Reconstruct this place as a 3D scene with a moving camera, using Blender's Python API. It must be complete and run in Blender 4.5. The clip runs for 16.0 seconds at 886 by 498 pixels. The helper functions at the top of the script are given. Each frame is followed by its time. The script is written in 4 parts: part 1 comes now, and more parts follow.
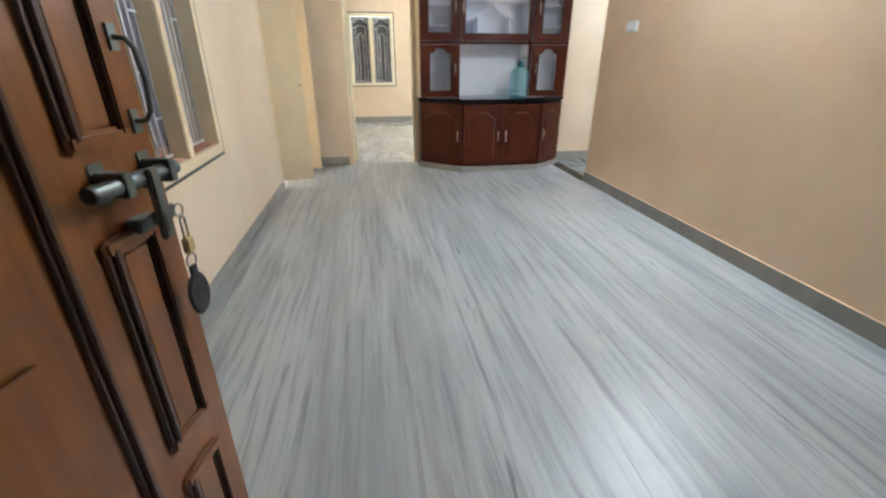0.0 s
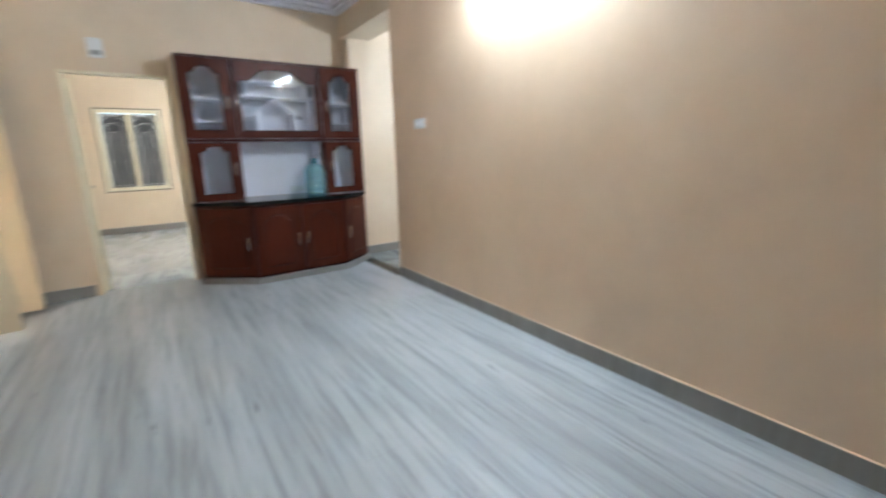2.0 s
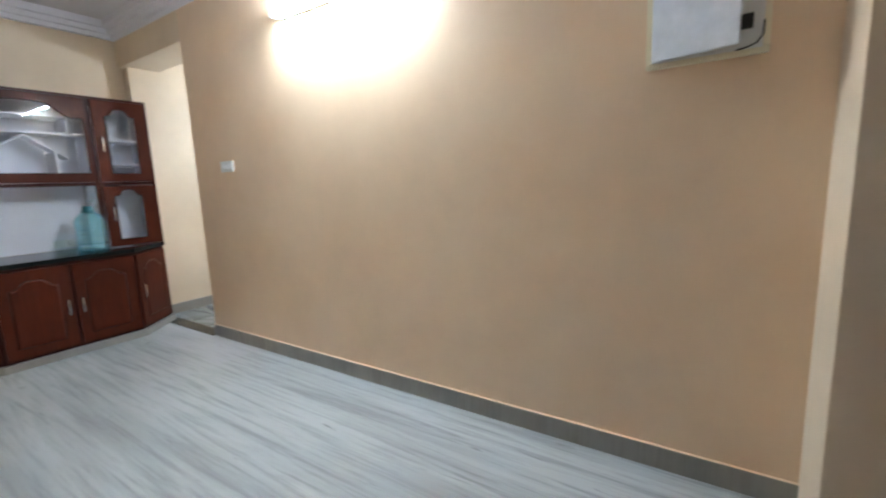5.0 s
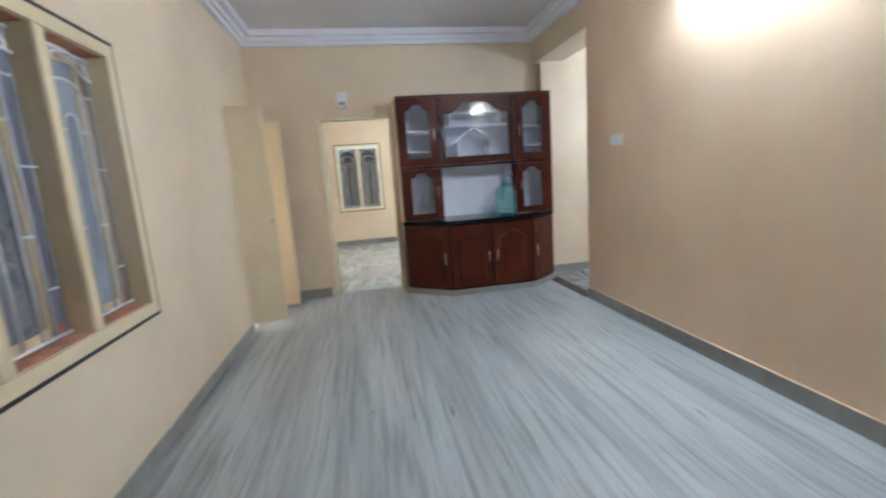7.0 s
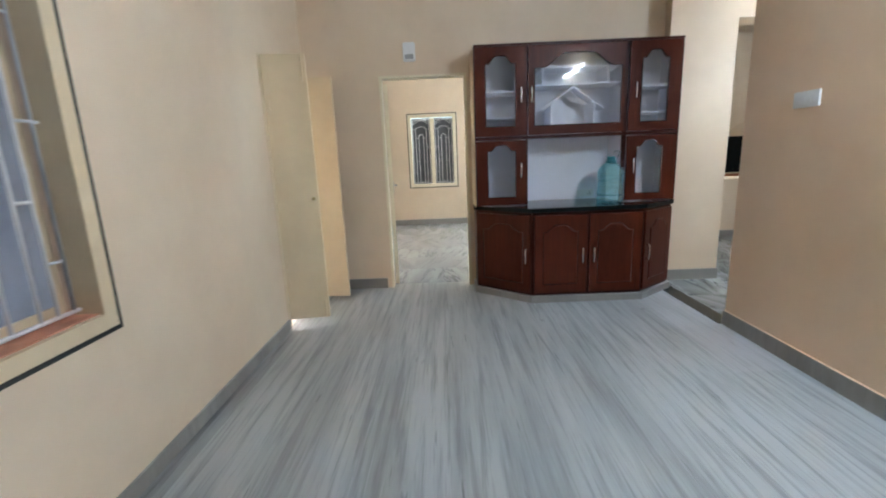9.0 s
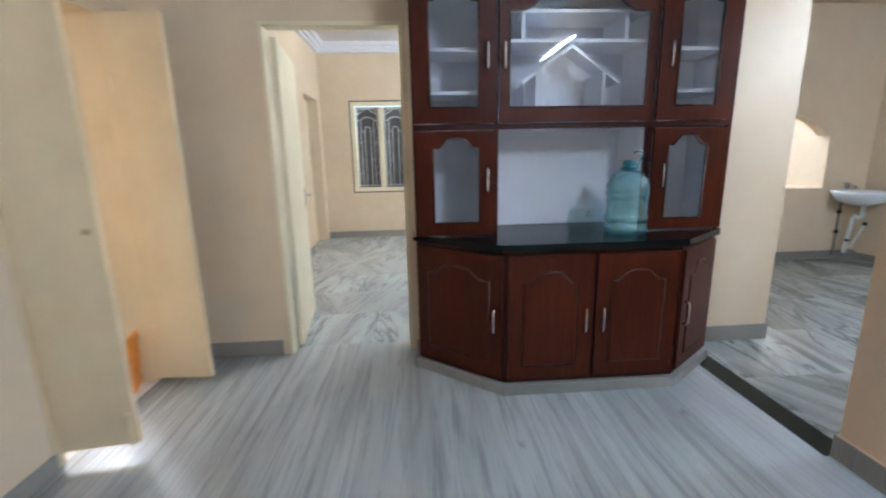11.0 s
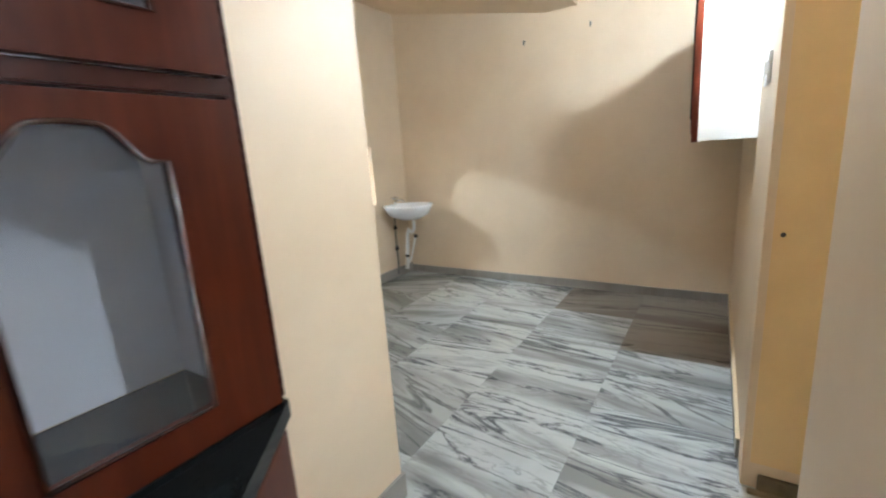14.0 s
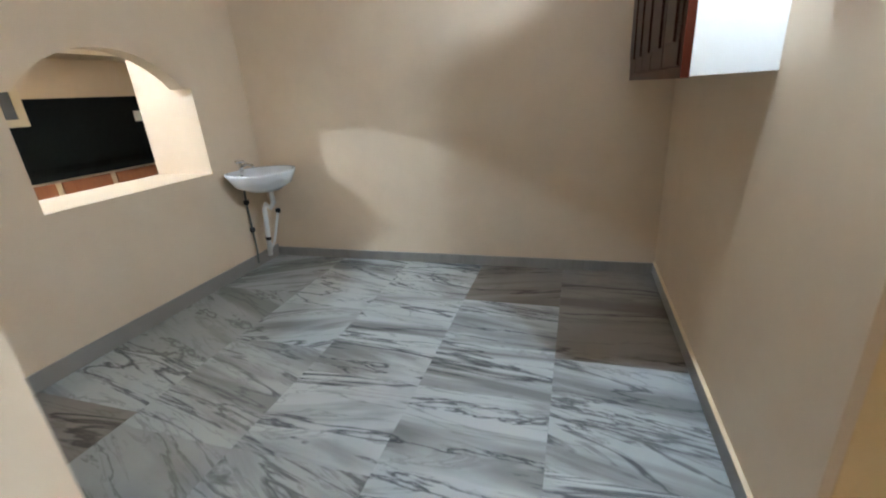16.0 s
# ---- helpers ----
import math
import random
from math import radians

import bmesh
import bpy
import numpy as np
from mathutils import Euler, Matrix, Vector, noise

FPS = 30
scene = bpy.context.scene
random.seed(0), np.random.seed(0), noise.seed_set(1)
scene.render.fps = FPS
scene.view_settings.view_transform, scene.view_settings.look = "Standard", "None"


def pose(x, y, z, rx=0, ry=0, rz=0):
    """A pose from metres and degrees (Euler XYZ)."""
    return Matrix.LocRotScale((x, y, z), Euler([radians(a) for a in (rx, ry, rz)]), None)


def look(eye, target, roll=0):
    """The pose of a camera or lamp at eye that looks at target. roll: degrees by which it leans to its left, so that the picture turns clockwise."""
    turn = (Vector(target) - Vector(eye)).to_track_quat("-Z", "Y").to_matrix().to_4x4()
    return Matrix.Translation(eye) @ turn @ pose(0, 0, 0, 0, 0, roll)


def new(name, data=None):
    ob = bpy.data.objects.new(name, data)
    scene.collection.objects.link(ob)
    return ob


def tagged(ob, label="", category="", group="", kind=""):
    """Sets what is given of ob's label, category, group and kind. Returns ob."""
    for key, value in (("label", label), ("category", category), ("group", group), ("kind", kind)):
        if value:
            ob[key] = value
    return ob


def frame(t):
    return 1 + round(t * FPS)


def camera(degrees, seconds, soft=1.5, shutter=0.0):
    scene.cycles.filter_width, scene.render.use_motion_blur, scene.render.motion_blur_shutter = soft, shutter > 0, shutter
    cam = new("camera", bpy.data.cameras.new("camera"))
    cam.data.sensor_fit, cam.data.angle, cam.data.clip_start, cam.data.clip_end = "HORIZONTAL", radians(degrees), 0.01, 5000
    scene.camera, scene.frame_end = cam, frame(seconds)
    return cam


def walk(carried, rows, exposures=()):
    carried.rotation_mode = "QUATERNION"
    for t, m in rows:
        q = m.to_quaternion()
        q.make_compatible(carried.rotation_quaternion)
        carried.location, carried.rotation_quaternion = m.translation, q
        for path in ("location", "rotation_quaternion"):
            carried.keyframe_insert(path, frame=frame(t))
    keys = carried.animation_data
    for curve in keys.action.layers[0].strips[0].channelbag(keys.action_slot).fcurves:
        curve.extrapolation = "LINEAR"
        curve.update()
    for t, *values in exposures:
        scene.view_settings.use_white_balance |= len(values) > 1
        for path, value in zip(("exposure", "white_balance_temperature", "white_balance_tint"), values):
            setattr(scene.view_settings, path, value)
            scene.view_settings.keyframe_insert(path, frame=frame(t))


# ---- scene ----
cam = camera(92.3, 16.0, soft=2.0, shutter=0.5)
PATH = [
    (0, (0.229, -0.323, 1.249), (0.519, 1.482, 0.438), 0.0),
    (0.5, (0.258, -0.083, 1.248), (0.36, 1.771, 0.505), -1.8),
    (1, (0.32, 0.096, 1.269), (0.309, 1.972, 0.575), -2.3),
    (1.5, (0.328, 0.212, 1.297), (0.75, 2.088, 0.748), -1.5),
    (2, (0.5, 0.216, 1.261), (1.587, 1.835, 0.82), -1.5),
    (2.5, (0.513, 0.209, 1.313), (2.009, 1.48, 0.93), -1.0),
    (3, (0.581, 0.182, 1.308), (2.331, 1.093, 0.981), -0.7),
    (3.2, (0.58, 0.183, 1.323), (2.393, 0.964, 0.999), -0.7),
    (5.5, (0.553, 0.214, 1.327), (1.993, 1.568, 1.02), -2.9),
    (6, (0.504, 0.234, 1.3), (1.603, 1.876, 0.993), -3.5),
    (6.5, (0.443, 0.214, 1.312), (1.168, 2.051, 0.996), -4.2),
    (7, (0.42, 0.205, 1.302), (0.75, 2.151, 0.975), -4.1),
    (7.5, (0.405, 0.242, 1.285), (0.394, 2.21, 0.93), -3.9),
    (8, (0.39, 0.456, 1.277), (0.291, 2.412, 0.873), -3.0),
    (8.5, (0.463, 0.74, 1.282), (0.438, 2.699, 0.879), -2.6),
    (8.7, (0.496, 0.892, 1.279), (0.472, 2.85, 0.872), -2.4),
    (10.8, (0.8, 2.483, 1.306), (0.848, 4.435, 0.872), -1.8),
    (11, (0.823, 2.636, 1.283), (0.944, 4.586, 0.856), -1.2),
    (11.5, (0.913, 3.026, 1.299), (1.395, 4.917, 0.861), -3.1),
    (12, (1.105, 3.385, 1.295), (1.804, 5.206, 0.853), -4.2),
    (12.5, (1.362, 3.708, 1.279), (2.452, 5.324, 0.833), -2.5),
    (13, (1.631, 3.986, 1.298), (3.074, 5.3, 0.859), -3.1),
    (13.5, (1.922, 4.167, 1.291), (3.475, 5.357, 0.876), -4.3),
    (14, (2.129, 4.28, 1.298), (3.764, 5.348, 0.868), -4.0),
    (14.5, (2.327, 4.428, 1.291), (4.083, 5.209, 0.738), -3.2),
    (15, (2.497, 4.569, 1.297), (4.306, 5.116, 0.642), -3.2),
    (15.5, (2.76, 4.639, 1.274), (4.556, 5.187, 0.583), -3.7),
    (16, (2.97, 4.681, 1.284), (4.754, 5.268, 0.595), -4.1),
]
walk(cam, [(t, look(eye, target, roll)) for t, eye, target, roll in PATH], exposures=[(0.0, 2.15, 6650, 10), (1.0, 2.1, 6200, 10), (2.5, 2.0, 6250, 10), (3.2, 1.95, 6500, 10), (5.5, 1.97, 6450, 10), (7.0, 1.82, 6150, 10), (7.5, 1.79, 6300, 10), (8.5, 1.74, 6250, 10), (10.8, 1.82, 5950, 10), (11.5, 1.86, 5900, 10), (12.0, 2.04, 5800, 10), (12.5, 2.02, 6050, 10), (14.0, 2.15, 6750, 10), (15.0, 1.93, 6200, 10), (16.0, 1.80, 6250, 10)])

# ---- light ----
world = bpy.data.worlds.new("world")
scene.world = world
world.use_nodes = True
_sky = world.node_tree.nodes.new("ShaderNodeTexSky")
_sky.sky_type = "NISHITA"
_sky.sun_disc = False
_sky.sun_elevation = radians(40)
_sky.sun_rotation = radians(200)
world.node_tree.links.new(_sky.outputs[0], world.node_tree.nodes["Background"].inputs[0])
world.node_tree.nodes["Background"].inputs[1].default_value = 0.10
HALL_TUBE = 146.0
DINING_BULB = 740.0
BEDROOM_TUBE = 185.0
KITCHEN_BULB = 1500.0
PASSAGE_TUBE = 90.0
SIDE_TUBE = 260.0


# ---- node helpers ----
def material(name, rough=0.5, metal=0.0, color=(0.8, 0.8, 0.8)):
    m = bpy.data.materials.new(name)
    m.use_nodes = True
    nt = m.node_tree
    p = nt.nodes["Principled BSDF"]
    p.inputs["Base Color"].default_value = (*color, 1)
    p.inputs["Roughness"].default_value = rough
    p.inputs["Metallic"].default_value = metal
    return m, nt, p


def node(nt, kind, **values):
    n = nt.nodes.new(kind)
    for k, v in values.items():
        n.inputs[k.replace("_", " ")].default_value = v
    return n


def coords(nt, scale=(1, 1, 1), rot=(0, 0, 0), loc=(0, 0, 0), source="Object"):
    tc = nt.nodes.new("ShaderNodeTexCoord")
    mp = nt.nodes.new("ShaderNodeMapping")
    mp.inputs["Scale"].default_value = scale
    mp.inputs["Rotation"].default_value = rot
    mp.inputs["Location"].default_value = loc
    nt.links.new(tc.outputs[source], mp.inputs["Vector"])
    return mp


def noise_tex(nt, vec, scale, detail=4.0, rough=0.55, distort=0.0):
    n = node(nt, "ShaderNodeTexNoise", Scale=scale, Detail=detail, Roughness=rough, Distortion=distort)
    nt.links.new(vec, n.inputs["Vector"])
    return n.outputs["Fac"]


def ramp(nt, fac, *stops):
    r = nt.nodes.new("ShaderNodeValToRGB")
    els = r.color_ramp.elements
    while len(els) < len(stops):
        els.new(0.5)
    for e, (pos, col) in zip(els, stops):
        e.position = pos
        e.color = (*col, 1)
    nt.links.new(fac, r.inputs["Fac"])
    return r.outputs["Color"]


def mix(nt, fac, a, b, mode="MIX"):
    n = nt.nodes.new("ShaderNodeMix")
    n.data_type = "RGBA"
    n.blend_type = mode
    for sock, v in ((n.inputs["Factor"], fac), (n.inputs["A"], a), (n.inputs["B"], b)):
        if isinstance(v, (int, float)):
            sock.default_value = v
        elif isinstance(v, tuple):
            sock.default_value = (*v, 1)
        else:
            nt.links.new(v, sock)
    return n.outputs["Result"]


def bump(nt, p, height, strength=0.2, distance=0.005):
    b = node(nt, "ShaderNodeBump", Strength=strength, Distance=distance)
    nt.links.new(height, b.inputs["Height"])
    nt.links.new(b.outputs["Normal"], p.inputs["Normal"])


def paint(name, color, rough=0.6, grime=0.10, scale=1.0, bumpy=0.12):
    m, nt, p = material(name, rough)
    vec = coords(nt, source="Object").outputs["Vector"]
    big = noise_tex(nt, vec, 1.3 * scale, 5)
    fine = noise_tex(nt, vec, 90, 3)
    mid = noise_tex(nt, vec, 9 * scale, 4)
    dark = tuple(c * (1 - grime) * f for c, f in zip(color, (1.0, 0.98, 0.95)))
    c = ramp(nt, big, (0.35, dark), (0.65, color))
    c = mix(nt, 0.12, c, ramp(nt, mid, (0.3, tuple(x * 0.86 for x in color)), (0.7, tuple(min(1, x * 1.05) for x in color))))
    nt.links.new(c, p.inputs["Base Color"])
    bump(nt, p, fine, bumpy, 0.002)
    return m


def plain(name, color, rough=0.4, metal=0.0, vary=0.12, scale=14):
    m, nt, p = material(name, rough, metal)
    vec = coords(nt).outputs["Vector"]
    f = noise_tex(nt, vec, scale, 4)
    nt.links.new(ramp(nt, f, (0.3, tuple(c * (1 - vary) for c in color)), (0.7, tuple(min(1, c * (1 + vary * 0.4)) for c in color))), p.inputs["Base Color"])
    nt.links.new(ramp(nt, noise_tex(nt, vec, scale * 4, 3), (0.3, (rough * 0.8,) * 3), (0.7, (min(1, rough * 1.25),) * 3)), p.inputs["Roughness"])
    return m


def glass_mix(name, tint, gloss_rough=0.02, haze=0.0, haze_color=(0.8, 0.82, 0.85), ior=1.45):
    """Thin clear sheet: tinted see-through with a Fresnel gloss, and a share of diffuse haze colour."""
    m = bpy.data.materials.new(name)
    m.use_nodes = True
    nt = m.node_tree
    nt.nodes.clear()
    out = nt.nodes.new("ShaderNodeOutputMaterial")
    tr = nt.nodes.new("ShaderNodeBsdfTransparent")
    tr.inputs[0].default_value = (*tint, 1)
    df = nt.nodes.new("ShaderNodeBsdfDiffuse")
    df.inputs[0].default_value = (*haze_color, 1)
    gl = nt.nodes.new("ShaderNodeBsdfGlossy")
    gl.inputs["Roughness"].default_value = gloss_rough
    lw = nt.nodes.new("ShaderNodeLayerWeight")
    lw.inputs["Blend"].default_value = 0.5
    pw = nt.nodes.new("ShaderNodeMath")
    pw.operation = "POWER"
    pw.inputs[1].default_value = 4.0
    nt.links.new(lw.outputs["Facing"], pw.inputs[0])
    fr = nt.nodes.new("ShaderNodeMath")
    fr.operation = "MULTIPLY_ADD"
    fr.inputs[1].default_value = 0.75
    fr.inputs[2].default_value = ((ior - 1) / (ior + 1)) ** 2 + 0.01
    nt.links.new(pw.outputs[0], fr.inputs[0])
    a = nt.nodes.new("ShaderNodeMixShader")
    a.inputs[0].default_value = haze
    nt.links.new(tr.outputs[0], a.inputs[1])
    nt.links.new(df.outputs[0], a.inputs[2])
    b = nt.nodes.new("ShaderNodeMixShader")
    nt.links.new(fr.outputs[0], b.inputs[0])
    nt.links.new(a.outputs[0], b.inputs[1])
    nt.links.new(gl.outputs[0], b.inputs[2])
    nt.links.new(b.outputs[0], out.inputs[0])
    return m


def glow(name, color, strength):
    m, nt, p = material(name, 0.4, 0, (0.9, 0.9, 0.9))
    p.inputs["Emission Color"].default_value = (*color, 1)
    p.inputs["Emission Strength"].default_value = strength
    return m


def stone_streak(name, light, dark, tint, along="y", rough=0.12, strong=1.0, dashes=0.0):
    """Sawn marble whose bands run along one axis; each slab takes its own cut of it."""
    m, nt, p = material(name, rough)
    geo = nt.nodes.new("ShaderNodeNewGeometry")
    v = geo.outputs["Position"]

    def stretched(sx, sy):
        mp = nt.nodes.new("ShaderNodeMapping")
        mp.inputs["Scale"].default_value = (sx, sy, 1) if along == "y" else (sy, sx, 1)
        nt.links.new(v, mp.inputs["Vector"])
        return mp.outputs["Vector"]

    wide = noise_tex(nt, stretched(3.2, 0.32), 1.6, 5, 0.55, 0.25)
    thin = noise_tex(nt, stretched(13, 0.6), 1.9, 5, 0.6, 0.35)
    hair = noise_tex(nt, stretched(34, 1.2), 2.0, 4, 0.6, 0.3)
    patch = noise_tex(nt, v, 1.1, 4, 0.55)
    mid = tuple((a + b) / 2 for a, b in zip(light, dark))
    c = ramp(nt, wide, (0.32, mid), (0.55, light), (0.75, light))
    c = mix(nt, ramp(nt, thin, (0.32, (0.62 * strong,) * 3), (0.52, (0, 0, 0))), c, dark)
    c = mix(nt, ramp(nt, hair, (0.28, (0.4 * strong,) * 3), (0.44, (0, 0, 0))), c, tuple(x * 0.85 for x in dark))
    c = mix(nt, ramp(nt, hair, (0.56, (0, 0, 0)), (0.74, (0.5,) * 3)), c, tuple(min(1, x * 1.10) for x in light))
    c = mix(nt, ramp(nt, patch, (0.5, (0, 0, 0)), (0.8, (0.4,) * 3)), c, tint)
    band = noise_tex(nt, stretched(1.1, 0.10), 2.2, 3, 0.5, 0.3)
    c = mix(nt, ramp(nt, band, (0.36, (0.45 * strong,) * 3), (0.52, (0, 0, 0))), c, mid)
    if dashes:
        dash = noise_tex(nt, stretched(21, 2.6), 1.0, 4, 0.55, 0.5)
        c = mix(nt, ramp(nt, dash, (0.66, (0, 0, 0)), (0.76, (dashes,) * 3)), c, tuple(x * 0.75 for x in dark))
    nt.links.new(c, p.inputs["Base Color"])
    nt.links.new(ramp(nt, patch, (0.3, (rough * 0.85,) * 3), (0.7, (rough * 1.25,) * 3)), p.inputs["Roughness"])
    bump(nt, p, noise_tex(nt, v, 3.5, 3), 0.04, 0.004)
    return m


def stone_vein(name, light, mid, dark, rough=0.14, warp=0.95):
    """Polished slabs with dark wavy veins; every slab is turned and shifted in the block."""
    m, nt, p = material(name, rough)
    tc = nt.nodes.new("ShaderNodeTexCoord")
    info = nt.nodes.new("ShaderNodeObjectInfo")
    ma = nt.nodes.new("ShaderNodeMath")
    ma.operation = "MULTIPLY_ADD"
    ma.inputs[1].default_value = 0.9
    ma.inputs[2].default_value = -0.5
    nt.links.new(info.outputs["Random"], ma.inputs[0])
    rot = nt.nodes.new("ShaderNodeVectorRotate")
    rot.rotation_type = "Z_AXIS"
    nt.links.new(tc.outputs["Object"], rot.inputs["Vector"])
    nt.links.new(ma.outputs[0], rot.inputs["Angle"])
    off = nt.nodes.new("ShaderNodeVectorMath")
    off.operation = "MULTIPLY_ADD"
    off.inputs[1].default_value = (13.0, 29.0, 17.0)
    nt.links.new(info.outputs["Random"], off.inputs[0])
    nt.links.new(rot.outputs["Vector"], off.inputs[2])
    v = off.outputs["Vector"]
    mp = nt.nodes.new("ShaderNodeMapping")
    mp.inputs["Scale"].default_value = (2.6, 0.40, 1)
    nt.links.new(v, mp.inputs["Vector"])
    s = mp.outputs["Vector"]
    broad = noise_tex(nt, s, 1.2, 5, 0.55, warp)
    vein = noise_tex(nt, s, 1.5, 6, 0.6, warp)
    hair = noise_tex(nt, s, 3.2, 5, 0.6, warp * 0.7)
    patch = noise_tex(nt, v, 2.0, 4)
    c = ramp(nt, broad, (0.36, mid), (0.46, light), (0.55, light), (0.66, mid))
    c = mix(nt, ramp(nt, vein, (0.475, (0, 0, 0)), (0.490, (0.95,) * 3), (0.498, (0.75,) * 3), (0.515, (0, 0, 0))), c, dark)
    c = mix(nt, ramp(nt, hair, (0.475, (0, 0, 0)), (0.495, (0.65,) * 3), (0.515, (0, 0, 0))), c, mid)
    c = mix(nt, ramp(nt, patch, (0.5, (0, 0, 0)), (0.75, (0.45,) * 3)), c, mid)
    c = mix(nt, ramp(nt, info.outputs["Random"], (0.0, (0.5,) * 3), (0.45, (0.0,) * 3), (0.8, (0.15,) * 3), (1.0, (0.6,) * 3)), c, tuple(x * f for x, f in zip(mid, (1.02, 1.0, 0.96))))
    nt.links.new(c, p.inputs["Base Color"])
    bump(nt, p, noise_tex(nt, v, 4, 3), 0.03, 0.004)
    return m


def timber(name, light, dark, rough=0.3, coat=0.3, along="z", scale=1.0, gloss=0.5):
    m, nt, p = material(name, rough)
    sc = {"z": (22, 22, 1.6), "x": (1.6, 22, 22), "y": (22, 1.6, 22)}[along]
    vec = coords(nt, tuple(s * scale for s in sc)).outputs["Vector"]
    grain = noise_tex(nt, vec, 1.5, 6, 0.65, 0.8)
    cloud = noise_tex(nt, coords(nt).outputs["Vector"], 2.5, 4)
    c = ramp(nt, grain, (0.3, dark), (0.7, light))
    c = mix(nt, 0.35, c, ramp(nt, cloud, (0.35, dark), (0.65, light)))
    nt.links.new(c, p.inputs["Base Color"])
    p.inputs["Coat Weight"].default_value = coat
    p.inputs["Specular IOR Level"].default_value = gloss
    p.inputs["Coat Roughness"].default_value = 0.12
    bump(nt, p, grain, 0.08, 0.002)
    return m


# ---- materials ----
WALL = paint("cream_wall_paint", (0.745, 0.60, 0.435), 0.55)
WALL_PEACH = paint("peach_wall_paint", (0.80, 0.59, 0.40), 0.40)
CEILING = paint("ceiling_distemper", (0.70, 0.68, 0.70), 0.8, 0.06)
CORNICE = paint("cornice_plaster", (0.80, 0.80, 0.86), 0.7, 0.05)
CREAM = paint("cream_enamel", (0.75, 0.61, 0.405), 0.32, 0.10, 2.0, 0.05)
CREAM_PALE = paint("pale_cream_enamel", (0.82, 0.74, 0.55), 0.3, 0.10, 2.0, 0.05)
INNER_WHITE = paint("white_cabinet_paint", (0.88, 0.885, 0.95), 0.5, 0.05)
MARBLE = stone_streak("hall_marble", (0.405, 0.417, 0.405), (0.125, 0.135, 0.130), (0.305, 0.302, 0.28), rough=0.34, strong=1.05, dashes=0.85)
MARBLE_PALE = stone_streak("pale_hall_marble", (0.425, 0.43, 0.43), (0.19, 0.195, 0.19), (0.35, 0.345, 0.335), rough=0.36, strong=0.8, dashes=0.4)
MARBLE_DARK = stone_streak("dark_hall_marble", (0.31, 0.315, 0.305), (0.10, 0.105, 0.10), (0.20, 0.195, 0.18), rough=0.38, strong=1.2, dashes=0.6)
VEINED = stone_vein("veined_marble", (0.50, 0.53, 0.52), (0.22, 0.23, 0.22), (0.045, 0.052, 0.062), warp=0.85)
VEINED_PALE = stone_vein("pale_veined_marble", (0.50, 0.53, 0.535), (0.34, 0.355, 0.355), (0.17, 0.175, 0.18), warp=0.6)
VEINED_BROWN = stone_vein("brown_veined_marble", (0.27, 0.25, 0.22), (0.165, 0.148, 0.126), (0.05, 0.046, 0.042), warp=0.6)
SKIRT = stone_streak("skirting_stone", (0.29, 0.272, 0.243), (0.165, 0.156, 0.14), (0.235, 0.215, 0.185), "x", 0.36, 0.5)
STAINED = plain("stained_skirting_stone", (0.20, 0.155, 0.095), 0.6, 0, 0.55, 9)
GROUT = plain("joint_cement", (0.33, 0.32, 0.30), 0.8)
GRANITE = plain("black_granite", (0.008, 0.010, 0.010), 0.08, 0, 0.5, 220)
GRANITE.node_tree.nodes["Principled BSDF"].inputs["Specular IOR Level"].default_value = 0.13
GREEN_GRANITE = plain("dark_green_granite", (0.016, 0.022, 0.019), 0.22, 0, 0.6, 120)
GREEN_GRANITE.node_tree.nodes["Principled BSDF"].inputs["Specular IOR Level"].default_value = 0.2
MAHOGANY = timber("mahogany_varnish", (0.084, 0.0155, 0.0056), (0.038, 0.0068, 0.0027), 0.36, 0.0, gloss=0.16)
MAHOGANY_BEAD = timber("polished_mahogany_bead", (0.055, 0.0105, 0.005), (0.028, 0.0056, 0.003), 0.22, 0.7, gloss=0.5)
MAHOGANY_DARK = timber("dark_mahogany", (0.050, 0.0095, 0.005), (0.024, 0.0050, 0.0032), 0.34, 0.0, gloss=0.2)
TEAK = timber("teak_varnish", (0.265, 0.088, 0.014), (0.135, 0.040, 0.006), 0.34, 0.2)
TEAK_FRAME = timber("brown_teak_frame", (0.17, 0.062, 0.020), (0.085, 0.028, 0.010), 0.35, 0.2)
TEAK_DARK = timber("dark_teak_moulding", (0.085, 0.030, 0.013), (0.035, 0.012, 0.006), 0.35, 0.25)
CHROME = plain("brushed_chrome", (0.75, 0.74, 0.72), 0.18, 1.0, 0.1)
IRON = plain("dark_steel", (0.16, 0.18, 0.17), 0.38, 0.9, 0.3)
BRASS = plain("worn_brass", (0.55, 0.42, 0.22), 0.35, 1.0, 0.25)
GRILLE_WHITE = plain("white_grille_enamel", (0.74, 0.74, 0.74), 0.35, 0, 0.1)
BLACK_LINE = plain("black_border_paint", (0.012, 0.013, 0.012), 0.5)
BLACK_PLASTIC = plain("black_leather", (0.012, 0.012, 0.013), 0.5)
WHITE_PLASTIC = plain("white_plastic", (0.80, 0.80, 0.78), 0.35, 0, 0.06)
GREY_PLASTIC = plain("grey_plastic", (0.35, 0.35, 0.34), 0.45)
CERAMIC = plain("white_ceramic", (0.80, 0.82, 0.84), 0.08, 0, 0.04)
TERRACOTTA = plain("terracotta_sill", (0.58, 0.26, 0.16), 0.7, 0, 0.3)
ORANGE = plain("orange_primer", (0.75, 0.27, 0.03), 0.55, 0, 0.15)
OUTSIDE = plain("grey_outer_render", (0.42, 0.41, 0.44), 0.9, 0, 0.3, 3)
